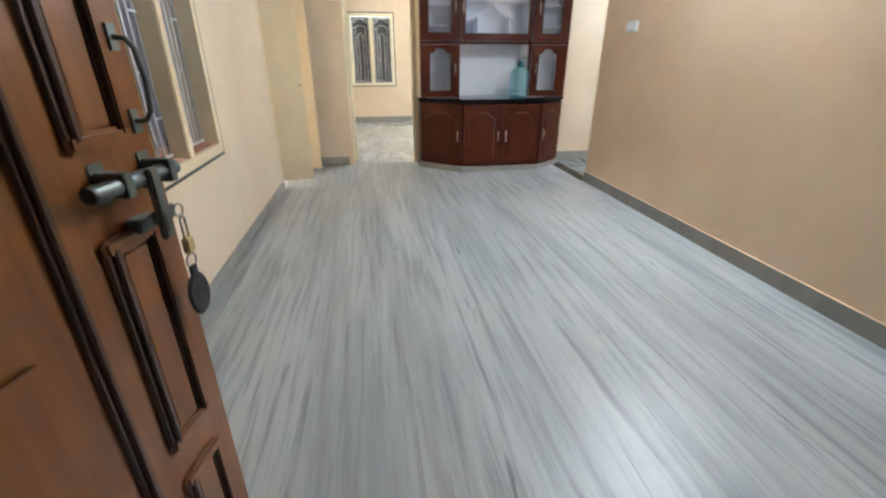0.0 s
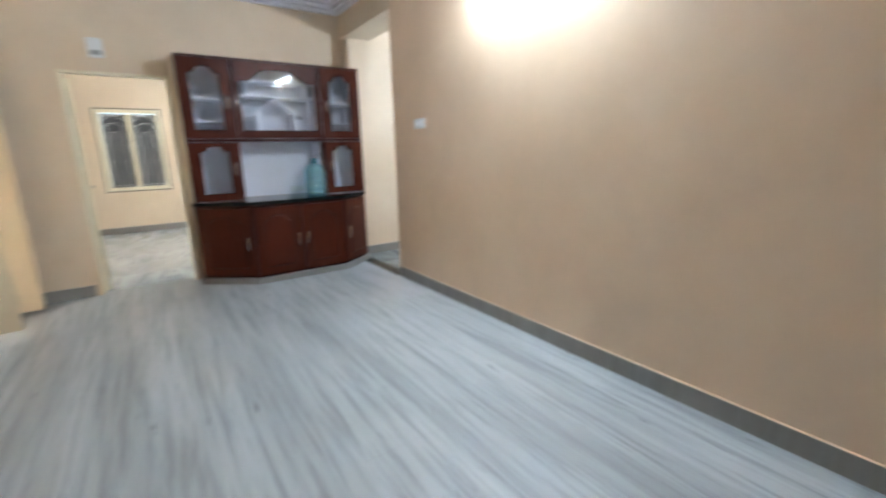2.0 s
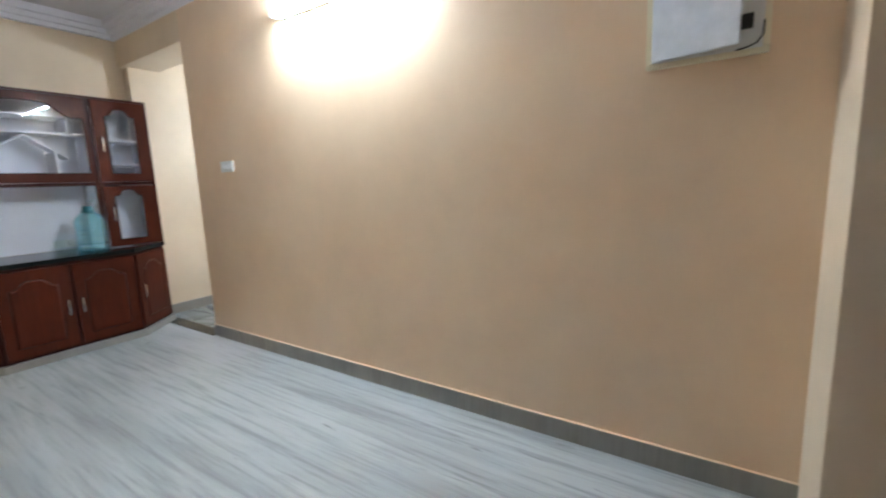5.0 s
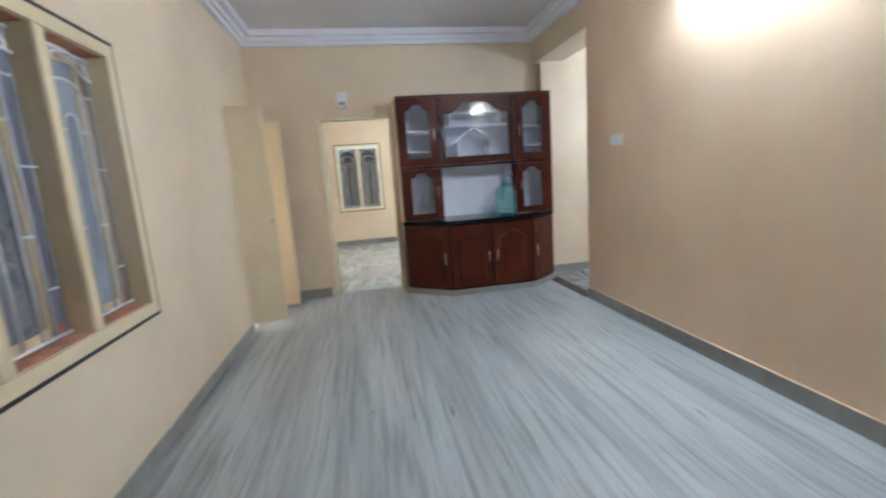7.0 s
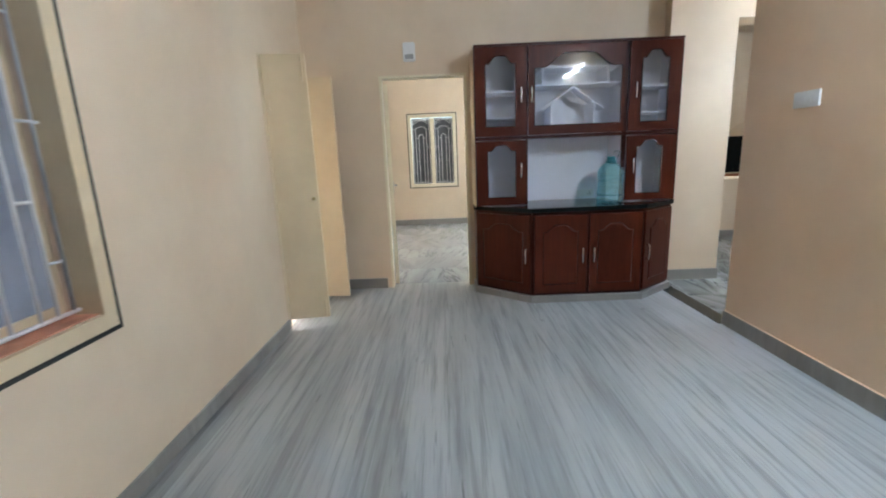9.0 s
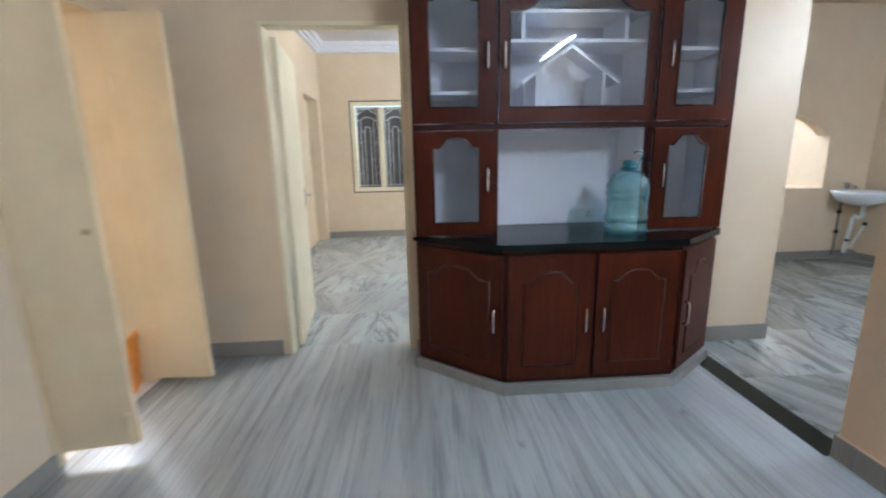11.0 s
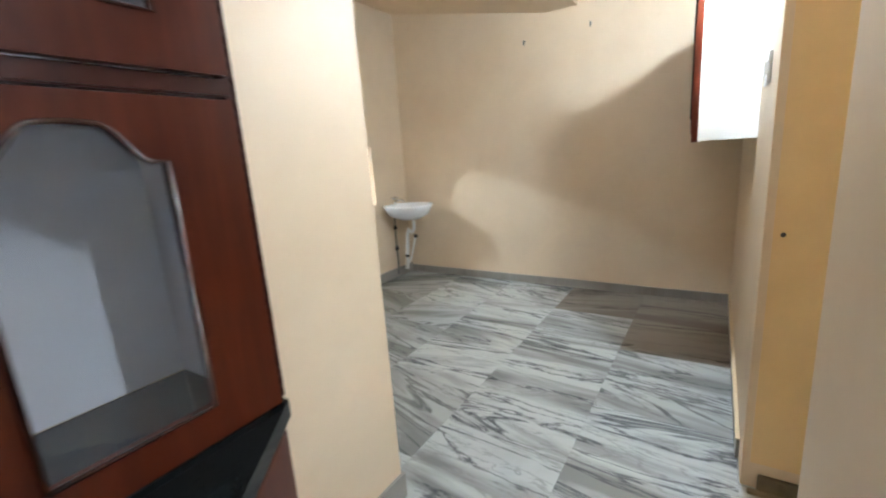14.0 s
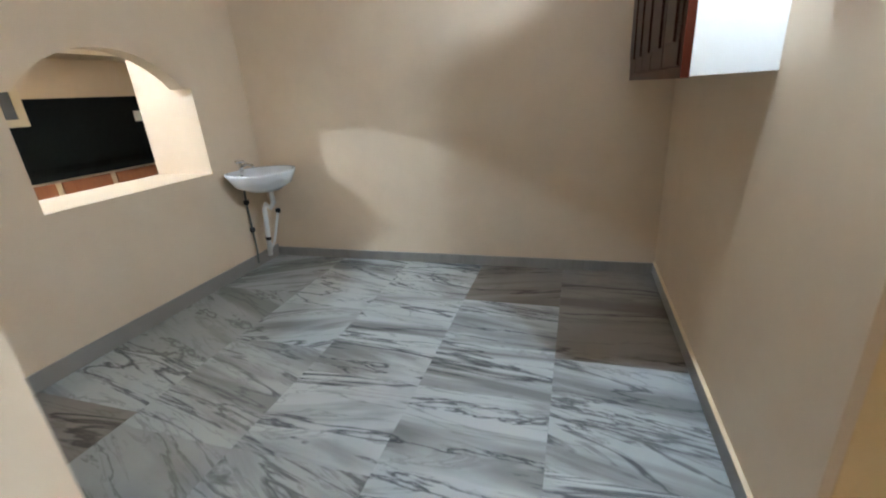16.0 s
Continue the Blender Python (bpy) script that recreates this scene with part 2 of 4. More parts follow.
KITCHEN_WOOD = timber("kitchen_shutter", (0.42, 0.16, 0.06), (0.28, 0.09, 0.035), 0.4, 0.1)
GLASS = glass_mix("clear_glass", (0.93, 0.95, 0.97), 0.02, 0.05)
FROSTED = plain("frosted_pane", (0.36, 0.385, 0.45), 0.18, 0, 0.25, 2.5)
# same frosted glass for the middle light, its shade put into a darker colour
SHADED_PANE = plain("shaded_frosted_pane", (0.19, 0.20, 0.22), 0.30, 0, 0.10, 2.5)
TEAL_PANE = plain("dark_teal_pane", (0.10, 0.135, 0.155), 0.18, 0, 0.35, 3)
BOTTLE = glass_mix("blue_bottle_plastic", (0.55, 0.85, 0.895), 0.06, 0.17, (0.28, 0.70, 0.77), 2.2)
bt = BOTTLE.node_tree
dent = noise_tex(bt, coords(bt, (14, 14, 34)).outputs["Vector"], 1.0, 2, 0.5, 0.6)
dents = bt.nodes.new("ShaderNodeBump")
dents.inputs["Strength"].default_value = 1.0
dents.inputs["Distance"].default_value = 0.02
bt.links.new(dent, dents.inputs["Height"])
for n in bt.nodes:
    if n.bl_idname == "ShaderNodeBsdfGlossy":
        bt.links.new(dents.outputs["Normal"], n.inputs["Normal"])
DIM_PANE = plain("dim_pane", (0.10, 0.105, 0.115), 0.38)
CAP = plain("teal_plastic", (0.008, 0.115, 0.135), 0.35)
OCHRE = paint("ochre_enamel", (0.80, 0.59, 0.30), 0.45, 0.12, 2.0)
TUBE_GLOW = glow("hall_tube_glow", (0.70, 0.845, 1.0), HALL_TUBE)
BULB_GLOW_2 = glow("dining_bulb_glow", (0.67, 0.82, 1.0), DINING_BULB)
TUBE_GLOW_5 = glow("side_room_tube_glow", (0.86, 0.92, 1.0), SIDE_TUBE)
TUBE_GLOW_3 = glow("bedroom_tube_glow", (0.80, 0.91, 1.0), BEDROOM_TUBE)
TUBE_GLOW_4 = glow("passage_tube_glow", (0.80, 0.90, 1.0), PASSAGE_TUBE)
BULB_GLOW = glow("kitchen_bulb_glow", (0.66, 0.82, 1.0), KITCHEN_BULB)


# ---- mesh helpers ----
def box(bm, x0, x1, y0, y1, z0, z1):
    vs = [bm.verts.new((x, y, z)) for z in (z0, z1) for x, y in ((x0, y0), (x1, y0), (x1, y1), (x0, y1))]
    for f in ((3, 2, 1, 0), (4, 5, 6, 7), (0, 1, 5, 4), (1, 2, 6, 5), (2, 3, 7, 6), (3, 0, 4, 7)):
        bm.faces.new([vs[i] for i in f])
    return bm


def boxes(*dims, bevel=0.0):
    bm = bmesh.new()
    for d in dims:
        box(bm, *d)
    if bevel:
        bmesh.ops.bevel(bm, geom=bm.edges[:], offset=bevel, segments=2, affect="EDGES", clamp_overlap=True)
    return bm


def prism(bm, outline, z0, z1):
    """An upright prism over a plan outline (counter-clockwise)."""
    lo = [bm.verts.new((x, y, z0)) for x, y in outline]
    hi = [bm.verts.new((x, y, z1)) for x, y in outline]
    bm.faces.new(lo[::-1])
    bm.faces.new(hi)
    n = len(outline)
    for i in range(n):
        j = (i + 1) % n
        bm.faces.new((lo[i], lo[j], hi[j], hi[i]))
    return bm


def rod(bm, a, b, r, sides=8):
    a, b = Vector(a), Vector(b)
    q = (b - a).to_track_quat("Z", "Y")
    rings = []
    for p in (a, b):
        rings.append([bm.verts.new(p + q @ Vector((r * math.cos(k * 2 * math.pi / sides), r * math.sin(k * 2 * math.pi / sides), 0))) for k in range(sides)])
    for k in range(sides):
        j = (k + 1) % sides
        bm.faces.new((rings[0][k], rings[0][j], rings[1][j], rings[1][k]))
    bm.faces.new(rings[0][::-1])
    bm.faces.new(rings[1])
    return bm


def sweep(bm, pts, r, sides=8):
    """A round bar along a bent line."""
    pts = [Vector(p) for p in pts]
    rings = []
    for i, p in enumerate(pts):
        d = (pts[min(i + 1, len(pts) - 1)] - pts[max(i - 1, 0)]).normalized()
        q = d.to_track_quat("Z", "Y")
        rings.append([bm.verts.new(p + q @ Vector((r * math.cos(k * 2 * math.pi / sides), r * math.sin(k * 2 * math.pi / sides), 0))) for k in range(sides)])
    for u, v in zip(rings, rings[1:]):
        best = min(range(sides), key=lambda s: sum((u[k].co - v[(k + s) % sides].co).length for k in range(sides)))
        for k in range(sides):
            j = (k + 1) % sides
            bm.faces.new((u[k], u[j], v[(j + best) % sides], v[(k + best) % sides]))
    bm.faces.new(rings[0][::-1])
    bm.faces.new(rings[-1])
    return bm


def lathe(bm, profile, cx=0, cy=0, sides=32):
    rings = [[bm.verts.new((cx + r * math.cos(2 * math.pi * k / sides), cy + r * math.sin(2 * math.pi * k / sides), z)) for k in range(sides)] for r, z in profile]
    for u, v in zip(rings, rings[1:]):
        for k in range(sides):
            j = (k + 1) % sides
            bm.faces.new((u[k], u[j], v[j], v[k]))
    if profile[0][0] > 0:
        bm.faces.new(rings[0][::-1])
    if profile[-1][0] > 0:
        bm.faces.new(rings[-1])
    return bm


def mesh_object(name, bm, mat, smooth=False):
    bmesh.ops.recalc_face_normals(bm, faces=bm.faces[:])
    me = bpy.data.meshes.new(name)
    if smooth:
        for f in bm.faces:
            f.smooth = True
    bm.to_mesh(me)
    bm.free()
    me.materials.append(mat)
    return new(name, me)


def part(name, bm, mat, parent, label="", smooth=False):
    ob = mesh_object(name, bm, mat, smooth)
    ob.parent = parent
    if label:
        tagged(ob, label)
    return ob


def thing(name, label, category, m=None, group=""):
    e = new(name)
    e.empty_display_size = 0.1
    if m is not None:
        e.matrix_basis = m
    return tagged(e, label, category, group)


def structure(name, bm, mat, label, category):
    return tagged(mesh_object(name, bm, mat), label, category, kind="structure")


# ---- plan, in metres ----
LX, RX = -0.749, 2.56          # hall side walls
NY, FY = -0.10, 5.35           # hall near and far walls
CEIL = 2.97
DX, DY0, DY1 = 5.997, 4.14, 7.25  # dining: back wall, passage-side wall, arch wall
BX, BY = -0.60, 9.63           # bedroom: side wall, window wall

# ---- walls ----
structure("wall_west", boxes(
    (LX - 0.23, LX, NY - 0.26, 1.27, 0, CEIL), (LX - 0.23, LX, 2.68, 4.33, 0, CEIL), (LX - 0.23, LX, 5.10, FY + 0.12, 0, CEIL),
    (LX - 0.23, LX, 1.27, 2.68, 0, 0.705), (LX - 0.23, LX, 1.27, 2.68, 2.052, CEIL), (LX - 0.23, LX, 4.33, 5.10, 2.06, CEIL)),
    WALL, "cream painted hall wall with a window and a doorway", "wall")
structure("wall_north", boxes(
    (LX - 0.23, -0.045, FY, FY + 0.12, 0, CEIL), (0.775, 2.60, FY, FY + 0.12, 0, CEIL), (-0.045, 0.775, FY, FY + 0.12, 2.055, CEIL)),
    WALL, "cream painted wall with a bedroom doorway", "wall")
structure("wall_pillar", boxes((2.604, 3.205, 5.25, FY + 0.12, 0, CEIL), (3.0, 3.205, FY + 0.12, DY1 + 0.45, 0, CEIL)), WALL, "cream painted wall beside the cabinet", "wall")
structure("wall_east", boxes((RX, RX + 0.13, NY - 0.26, 4.098, 0, CEIL)), WALL_PEACH, "peach painted hall wall", "wall")
structure("wall_return", boxes((RX + 0.13, 3.15, 3.75, 4.098, 0, CEIL)), WALL, "cream painted wall return beside the passage", "wall")
structure("wall_south", boxes((LX - 0.23, -0.44, NY - 0.26, NY, 0, CEIL), (2.21, RX, NY - 0.26, NY, 0, CEIL), (-0.44, 2.21, NY - 0.26, NY, 2.16, CEIL)),
          WALL, "cream painted entrance wall", "wall")
structure("beam", boxes((RX, RX + 0.335, 4.098, 5.25, 2.585, CEIL), (RX, 2.604, 5.25, FY, 2.585, CEIL)), WALL, "cream painted beam over the dining opening", "beam")
structure("wall_kitchen_east", boxes((DX + 0.15, 7.7, DY1 + 0.3, DY1 + 0.45, 0, CEIL), (7.55, 7.7, DY1 + 0.45, 9.15, 0, CEIL)), WALL, "cream painted kitchen wall", "wall")
structure("wall_dining_east", boxes((DX, DX + 0.15, 3.5, DY1 + 0.45, 0, CEIL)), WALL, "cream painted dining wall", "wall")
EX = 3.867
structure("wall_end_face", boxes((EX - 0.0025, EX, 3.645, 4.115, 0.105, 2.15)), OCHRE, "ochre enamelled end of the passage wall", "wall")
structure("wall_dining_south", boxes((EX, DX, 3.645, DY0, 0, CEIL), (3.15, EX, 3.80, DY0, 2.15, CEIL)), WALL, "cream painted dining wall ending at a passage", "wall")


def arch_wall():
    """Wall with a serving hatch that has a segmental arch over it."""
    bm = bmesh.new()
    y0, y1, yj = DY1, DY1 + 0.12, DY1 + 0.52
    x0, x1, zs, zsp, zt = 4.37, 5.475, 0.838, 1.425, 1.65
    box(bm, 3.205, x0, y0, y1, 0, CEIL)
    box(bm, x1, DX, y0, yj, 0, CEIL)
    box(bm, x0, x1, y0, yj, 0, zs)
    n = 20
    half = (x1 - x0) / 2 - 0.06
    cx = (x0 + x1) / 2
    rise = zt - zsp
    rad = (half * half + rise * rise) / (2 * rise)
    curve = [(x0, zsp)] + [(cx + half * (2 * k / n - 1), zt - rad + math.sqrt(rad * rad - (half * (2 * k / n - 1)) ** 2)) for k in range(n + 1)] + [(x1, zsp)]
    for (xa, za), (xb, zb) in zip(curve, curve[1:]):
        f = [bm.verts.new((xa, y0, za)), bm.verts.new((xb, y0, zb)), bm.verts.new((xb, y0, CEIL)), bm.verts.new((xa, y0, CEIL))]
        b = [bm.verts.new((v.co.x, y1, v.co.z)) for v in f]
        bm.faces.new(f)
        bm.faces.new(b[::-1])
        bm.faces.new((f[0], b[0], b[1], f[1]))
    bmesh.ops.remove_doubles(bm, verts=bm.verts[:], dist=0.0005)
    return bm


structure("wall_dining_north", arch_wall(), WALL, "cream painted wall with an arched serving hatch", "wall")
structure("wall_bedroom_west", boxes((BX - 0.15, BX, FY + 0.12, 8.62, 0, CEIL), (BX - 0.15, BX, 9.45, BY, 0, CEIL), (BX - 0.15, BX, 8.62, 9.45, 2.13, CEIL)), WALL, "cream painted bedroom wall with a recess", "wall")
structure("wall_recess_back", boxes((BX - 0.19, BX - 0.15, 8.57, 9.5, 0, 2.18)), CREAM, "cream painted closed door in the recess", "door")
structure("wall_bedroom_north", boxes((BX - 0.15, -0.14, BY, BY + 0.2, 0, CEIL), (0.785, 3.0, BY, BY + 0.2, 0, CEIL), (-0.14, 0.785, BY, BY + 0.2, 0, 0.75), (-0.14, 0.785, BY, BY + 0.2, 2.115, CEIL)), WALL, "cream painted bedroom wall with a window", "wall")
structure("wall_bedroom_east", boxes((2.85, 3.0, FY + 0.12, BY, 0, CEIL)), WALL, "cream painted bedroom wall", "wall")
structure("wall_kitchen", boxes((3.205, 7.7, 9.0, 9.15, 0, CEIL), (3.10, 3.205, DY1 + 0.45, 9.15, 0, CEIL)), WALL, "cream painted kitchen walls", "wall")
structure("wall_passage", boxes((RX + 0.13, DX, 1.2, 1.35, 0, CEIL), (DX, DX + 0.15, 1.2, 3.5, 0, CEIL)), WALL, "cream painted passage walls", "wall")
structure("wall_side_room", boxes((-2.3, -2.2, 3.4, 7.7, 0, CEIL), (-2.2, LX - 0.23, 7.6, 7.7, 0, CEIL), (LX - 0.23, LX - 0.19, FY + 0.12, 7.6, 0, CEIL), (-2.2, LX - 0.23, 3.4, 3.5, 0, CEIL)), WALL, "cream painted side room walls", "wall")
structure("wall_porch", boxes((-1.6, 3.2, -2.3, -2.15, 0, CEIL), (-1.6, -1.45, -2.15, -0.36, 0, CEIL), (3.05, 3.2, -2.15, -0.36, 0, CEIL)), OUTSIDE, "grey rendered porch walls", "wall")
structure("ceiling", boxes((LX - 0.23, 7.8, -2.4, 3.4, CEIL, CEIL + 0.12), (-2.4, 7.8, 3.4, BY + 0.3, CEIL, CEIL + 0.12)), CEILING, "pale lavender ceiling", "ceiling")


def cornice(name, x0, x1, y0, y1, sides):
    """Stepped plaster cornice along the named sides of a room."""
    bm = bmesh.new()
    for d, za, zb in ((0.05, 2.83, 2.868), (0.085, 2.868, 2.91), (0.135, 2.91, CEIL)):
        if "w" in sides:
            box(bm, x0, x0 + d, y0, y1, za, zb)
        if "e" in sides:
            box(bm, x1 - d, x1, y0, y1, za, zb)
        if "n" in sides:
            box(bm, x0 + d, x1 - d, y1 - d, y1, za, zb)
        if "s" in sides:
            box(bm, x0 + d, x1 - d, y0, y0 + d, za, zb)
    structure(name, bm, CORNICE, "white stepped plaster cornice", "cornice")


cornice("cornice_hall", LX, RX, NY, FY, "wens")
cornice("cornice_bedroom", BX, 2.85, FY + 0.12, BY, "wens")
bm = prism(bmesh.new(), [(5.33, 2.42), (5.60, 2.42), (DY1, 2.76), (DY1, 2.95), (5.33, 2.62)], 3.2052, DX - 0.001)
for v in bm.verts:
    v.co = Vector((v.co.z, v.co.x, v.co.y))
structure("stair_soffit", bm, WALL, "cream painted sloping stair soffit and beam", "ceiling slab")


# ---- skirtings ----
def skirting(name, *dims):
    structure(name, boxes(*dims), SKIRT, "grey stone skirting", "baseboard")


S = 0.012
skirting("baseboard_hall_west", (LX, LX + S, NY, 4.33, 0, 0.075), (LX, LX + S, 5.10, FY, 0, 0.085))
skirting("baseboard_hall_north", (LX + S, -0.09, FY - S, FY, 0, 0.105))
skirting("baseboard_hall_east", (RX - S, RX, NY, 4.098, 0, 0.105), (RX - S, RX + 0.13, 4.098, 4.098 + S, 0, 0.105))
structure("trim_east", boxes((RX - S + 0.002, RX, NY, 4.097, 0.105, 0.1085)), WALL_PEACH, "peach paint edge along the top of the skirting", "trim")
skirting("baseboard_pillar", (2.64, 3.205 + S, 5.25 - S, 5.25, 0, 0.105), (3.205, 3.205 + S, 5.25, DY1, 0, 0.105))
skirting("baseboard_dining_north", (3.205 + S, DX, DY1 - S, DY1, 0, 0.10))
skirting("baseboard_dining_east", (DX - S, DX, DY0, DY1 - S, 0, 0.075))
skirting("baseboard_dining_south", (4.02, DX - S, DY0, DY0 + S, 0, 0.085))
structure("baseboard_stub", boxes((EX - 0.022, EX, 3.645, 3.93, 0, 0.10), (EX - 0.022, EX, 3.93, 4.09, 0, 0.065), (EX - 0.05, EX - 0.022, 3.66, 4.12, 0, 0.012), bevel=0.004), STAINED, "brown stained broken stone skirting", "baseboard")
structure("trim_dining", boxes((4.02, DX - S, DY0, DY0 + S + 0.004, 0.085, 0.091)), CREAM, "cream paint edge along the top of the skirting", "trim")
skirting("baseboard_return", (RX + 0.13, 3.15 + S, 4.098, 4.098 + S, 0, 0.105), (3.15, 3.15 + S, 3.75, 4.098, 0, 0.105))
skirting("baseboard_bedroom", (BX, BX + S, FY + 0.12, 8.55, 0, 0.105), (BX + S, 2.85, BY - S, BY, 0, 0.105))
skirting("baseboard_passage", (RX + 0.13, DX, 1.35, 1.35 + S, 0, 0.105))

# ---- ground and thresholds ----
structure("floor", boxes((-2.4, 7.8, -2.4, BY + 0.3, -0.15, -0.006)), GROUT, "cement bed under the marble slabs", "floor")
structure("threshold", boxes((2.525, 2.655, 4.111, 5.05, -0.006, 0.003)), GREEN_GRANITE, "dark green granite strip in the floor", "threshold")


# ---- windows ----
def grille(name, parent, u0, u1, z0, z1, at):
    """White welded grille: bars in three nested arches with short ties. at(u, z) gives the place."""
    w = u1 - u0
    bm = bmesh.new()
    r = 0.0064
    cx = (u0 + u1) / 2
    fr = (0.055, 0.215, 0.375)
    tops = (z1 - 0.10, z1 - 0.20, z1 - 0.33)
    for f, zt in zip(fr, tops):
        half = w * (0.5 - f)
        pts = [at(cx - half, z0)]
        for k in range(13):
            a = math.pi * (1 - k / 12)
            lift = 0.9 if f > 0.3 else 0.55
            pts.append(at(cx + half * math.cos(a), zt + half * lift * math.sin(a)))
        pts.append(at(cx + half, z0))
        sweep(bm, pts, r, 6)
    # ogee sweep under the head
    sweep(bm, [at(u0 + w * k / 16, z1 - 0.02 - 0.085 * abs(math.sin(math.pi * (k / 16 - 0.5))) ** 1.6) for k in range(17)], r, 6)
    rod(bm, at(u0, z0), at(u1, z0), 0.008, 6)
    rod(bm, at(u0, z1 - 0.012), at(u1, z1 - 0.012), r, 6)
    rod(bm, at(u0 + w * 0.055, z0), at(u0 + w * 0.055, z1 - 0.02), r, 6)
    rod(bm, at(u1 - w * 0.055, z0), at(u1 - w * 0.055, z1 - 0.02), r, 6)
    cols = [u0, u0 + w * 0.055, u0 + w * 0.215, u0 + w * 0.375, u0 + w * 0.625, u0 + w * 0.785, u1 - w * 0.055, u1]
    h = z1 - z0
    for i, zf in ((1, 0.16), (5, 0.16), (2, 0.34), (4, 0.34), (1, 0.56), (5, 0.56), (0, 0.56), (6, 0.56), (2, 0.70), (4, 0.70), (1, 0.84), (5, 0.84)):
        rod(bm, at(cols[i], z0 + h * zf), at(cols[i + 1], z0 + h * zf), r * 0.9, 6)
    return part(name, bm, GRILLE_WHITE, parent, smooth=True)


def line_frame(u0, u1, z0, z1, t, d0, d1, axis):
    """Four bars round a rectangle in the plane of a wall."""
    rows = ((u0, u1, z0, z0 + t), (u0, u1, z1 - t, z1), (u0, u0 + t, z0 + t, z1 - t), (u1 - t, u1, z0 + t, z1 - t))
    return boxes(*[(d0, d1, a, b, c, d) if axis == "x" else (a, b, d0, d1, c, d) for a, b, c, d in rows])


win = tagged(new("window_1"), "cream three-light window with white grilles", "window", kind="structure")
WY0, WY1, WZ0, WZ1 = 1.27, 2.68, 0.705, 2.052
part("border_line", line_frame(WY0 - 0.024, WY1 + 0.018, WZ0 - 0.02, WZ1 + 0.02, 0.02, LX - 0.01, LX + 0.003, "x"), BLACK_LINE, win, "painted black border line")
part("window_frame", line_frame(WY0, WY1, WZ0, WZ1, 0.06, LX - 0.10, LX + 0.006, "x"), CREAM, win)
mull = (1.70, 2.18)
for y in mull:
    part("mullion", boxes((LX - 0.10, LX + 0.006, y - 0.034, y + 0.034, WZ0 + 0.06, WZ1 - 0.06), bevel=0.006), CREAM, win)
panes = ((WY0 + 0.06, mull[0] - 0.034), (mull[0] + 0.034, mull[1] - 0.034), (mull[1] + 0.034, WY1 - 0.06))
for a, b in panes:
    grille("window_grille", win, a, b, WZ0 + 0.085, WZ1 - 0.07, lambda u, z: (LX - 0.082, u, z))
for a, b in panes[1:]:
    part("sill_strip", boxes((LX - 0.10, LX - 0.018, a, b, WZ0 + 0.06, WZ0 + 0.065)), TERRACOTTA, win, "bare terracotta sill strip")
    part("head_strip", boxes((LX - 0.10, LX - 0.018, a, b, WZ1 - 0.065, WZ1 - 0.06)), TERRACOTTA, win, "bare terracotta head strip")
part("window_head", boxes((LX - 0.23, LX - 0.10, WY0, WY1, WZ1 - 0.05, WZ1)), TERRACOTTA, win, "red terracotta lintel face")
part("window_sill", boxes((LX - 0.30, LX - 0.10, WY0, WY1, WZ0 + 0.03, WZ0 + 0.062), bevel=0.004), TERRACOTTA, win, "red terracotta outer sill")


def shutter(width, m, height, glass):
    """Casement shutter of a cream frame and a frosted pane; hinge at the origin, leaf along y."""
    s = 0.032
    bm = boxes((-0.013, 0.013, 0, s, 0, height), (-0.013, 0.013, width - s, width, 0, height), (-0.013, 0.013, s, width - s, 0, s + 0.01), (-0.013, 0.013, s, width - s, height - s - 0.01, height))
    f = part("shutter_frame", bm, CREAM, win)
    f.matrix_basis = m
    part("pane", boxes((-0.003, 0.003, s, width - s, s + 0.01, height - s - 0.01)), glass, f, "bluish frosted glass pane")
    return f


SH = WZ1 - WZ0 - 0.14
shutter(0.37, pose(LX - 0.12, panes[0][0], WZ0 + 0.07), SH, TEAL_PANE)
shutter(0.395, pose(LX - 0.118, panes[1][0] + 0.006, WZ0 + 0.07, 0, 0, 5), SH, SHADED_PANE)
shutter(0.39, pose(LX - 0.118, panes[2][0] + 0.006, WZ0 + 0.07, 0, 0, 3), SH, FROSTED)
bm = bmesh.new()
rod(bm, (LX - 0.05, 1.53, WZ0 + 0.075), (LX - 0.05, 1.64, WZ0 + 0.075), 0.006)
box(bm, LX - 0.062, LX - 0.04, 1.545, 1.57, WZ0 + 0.062, WZ0 + 0.088)
box(bm, LX - 0.062, LX - 0.04, 1.60, 1.625, WZ0 + 0.062, WZ0 + 0.088)
part("latch", bm, BRASS, win)
structure("backdrop_alley", boxes((-2.5, -2.35, -2.0, 3.4, 0, 5.0), (-2.35, LX - 0.23, 3.25, 3.4, 0, CEIL)), OUTSIDE, "grey rendered wall across the alley", "wall")

win2 = tagged(new("window_2"), "cream two-light bedroom window with white grilles", "window", kind="structure")
part("border_line", line_frame(-0.160, 0.80, 0.729, 2.145, 0.018, BY - 0.003, BY + 0.01, "y"), BLACK_LINE, win2, "painted black border line")
part("window_frame", line_frame(-0.142, 0.782, 0.747, 2.127, 0.06, BY - 0.006, BY + 0.1, "y"), CREAM_PALE, win2)
part("mullion", boxes((0.285, 0.36, BY - 0.006, BY + 0.1, 0.813, 2.052), bevel=0.006), CREAM_PALE, win2)
part("window_sill", boxes((-0.137, 0.782, BY + 0.1, BY + 0.2, 0.753, 0.79)), CREAM_PALE, win2)
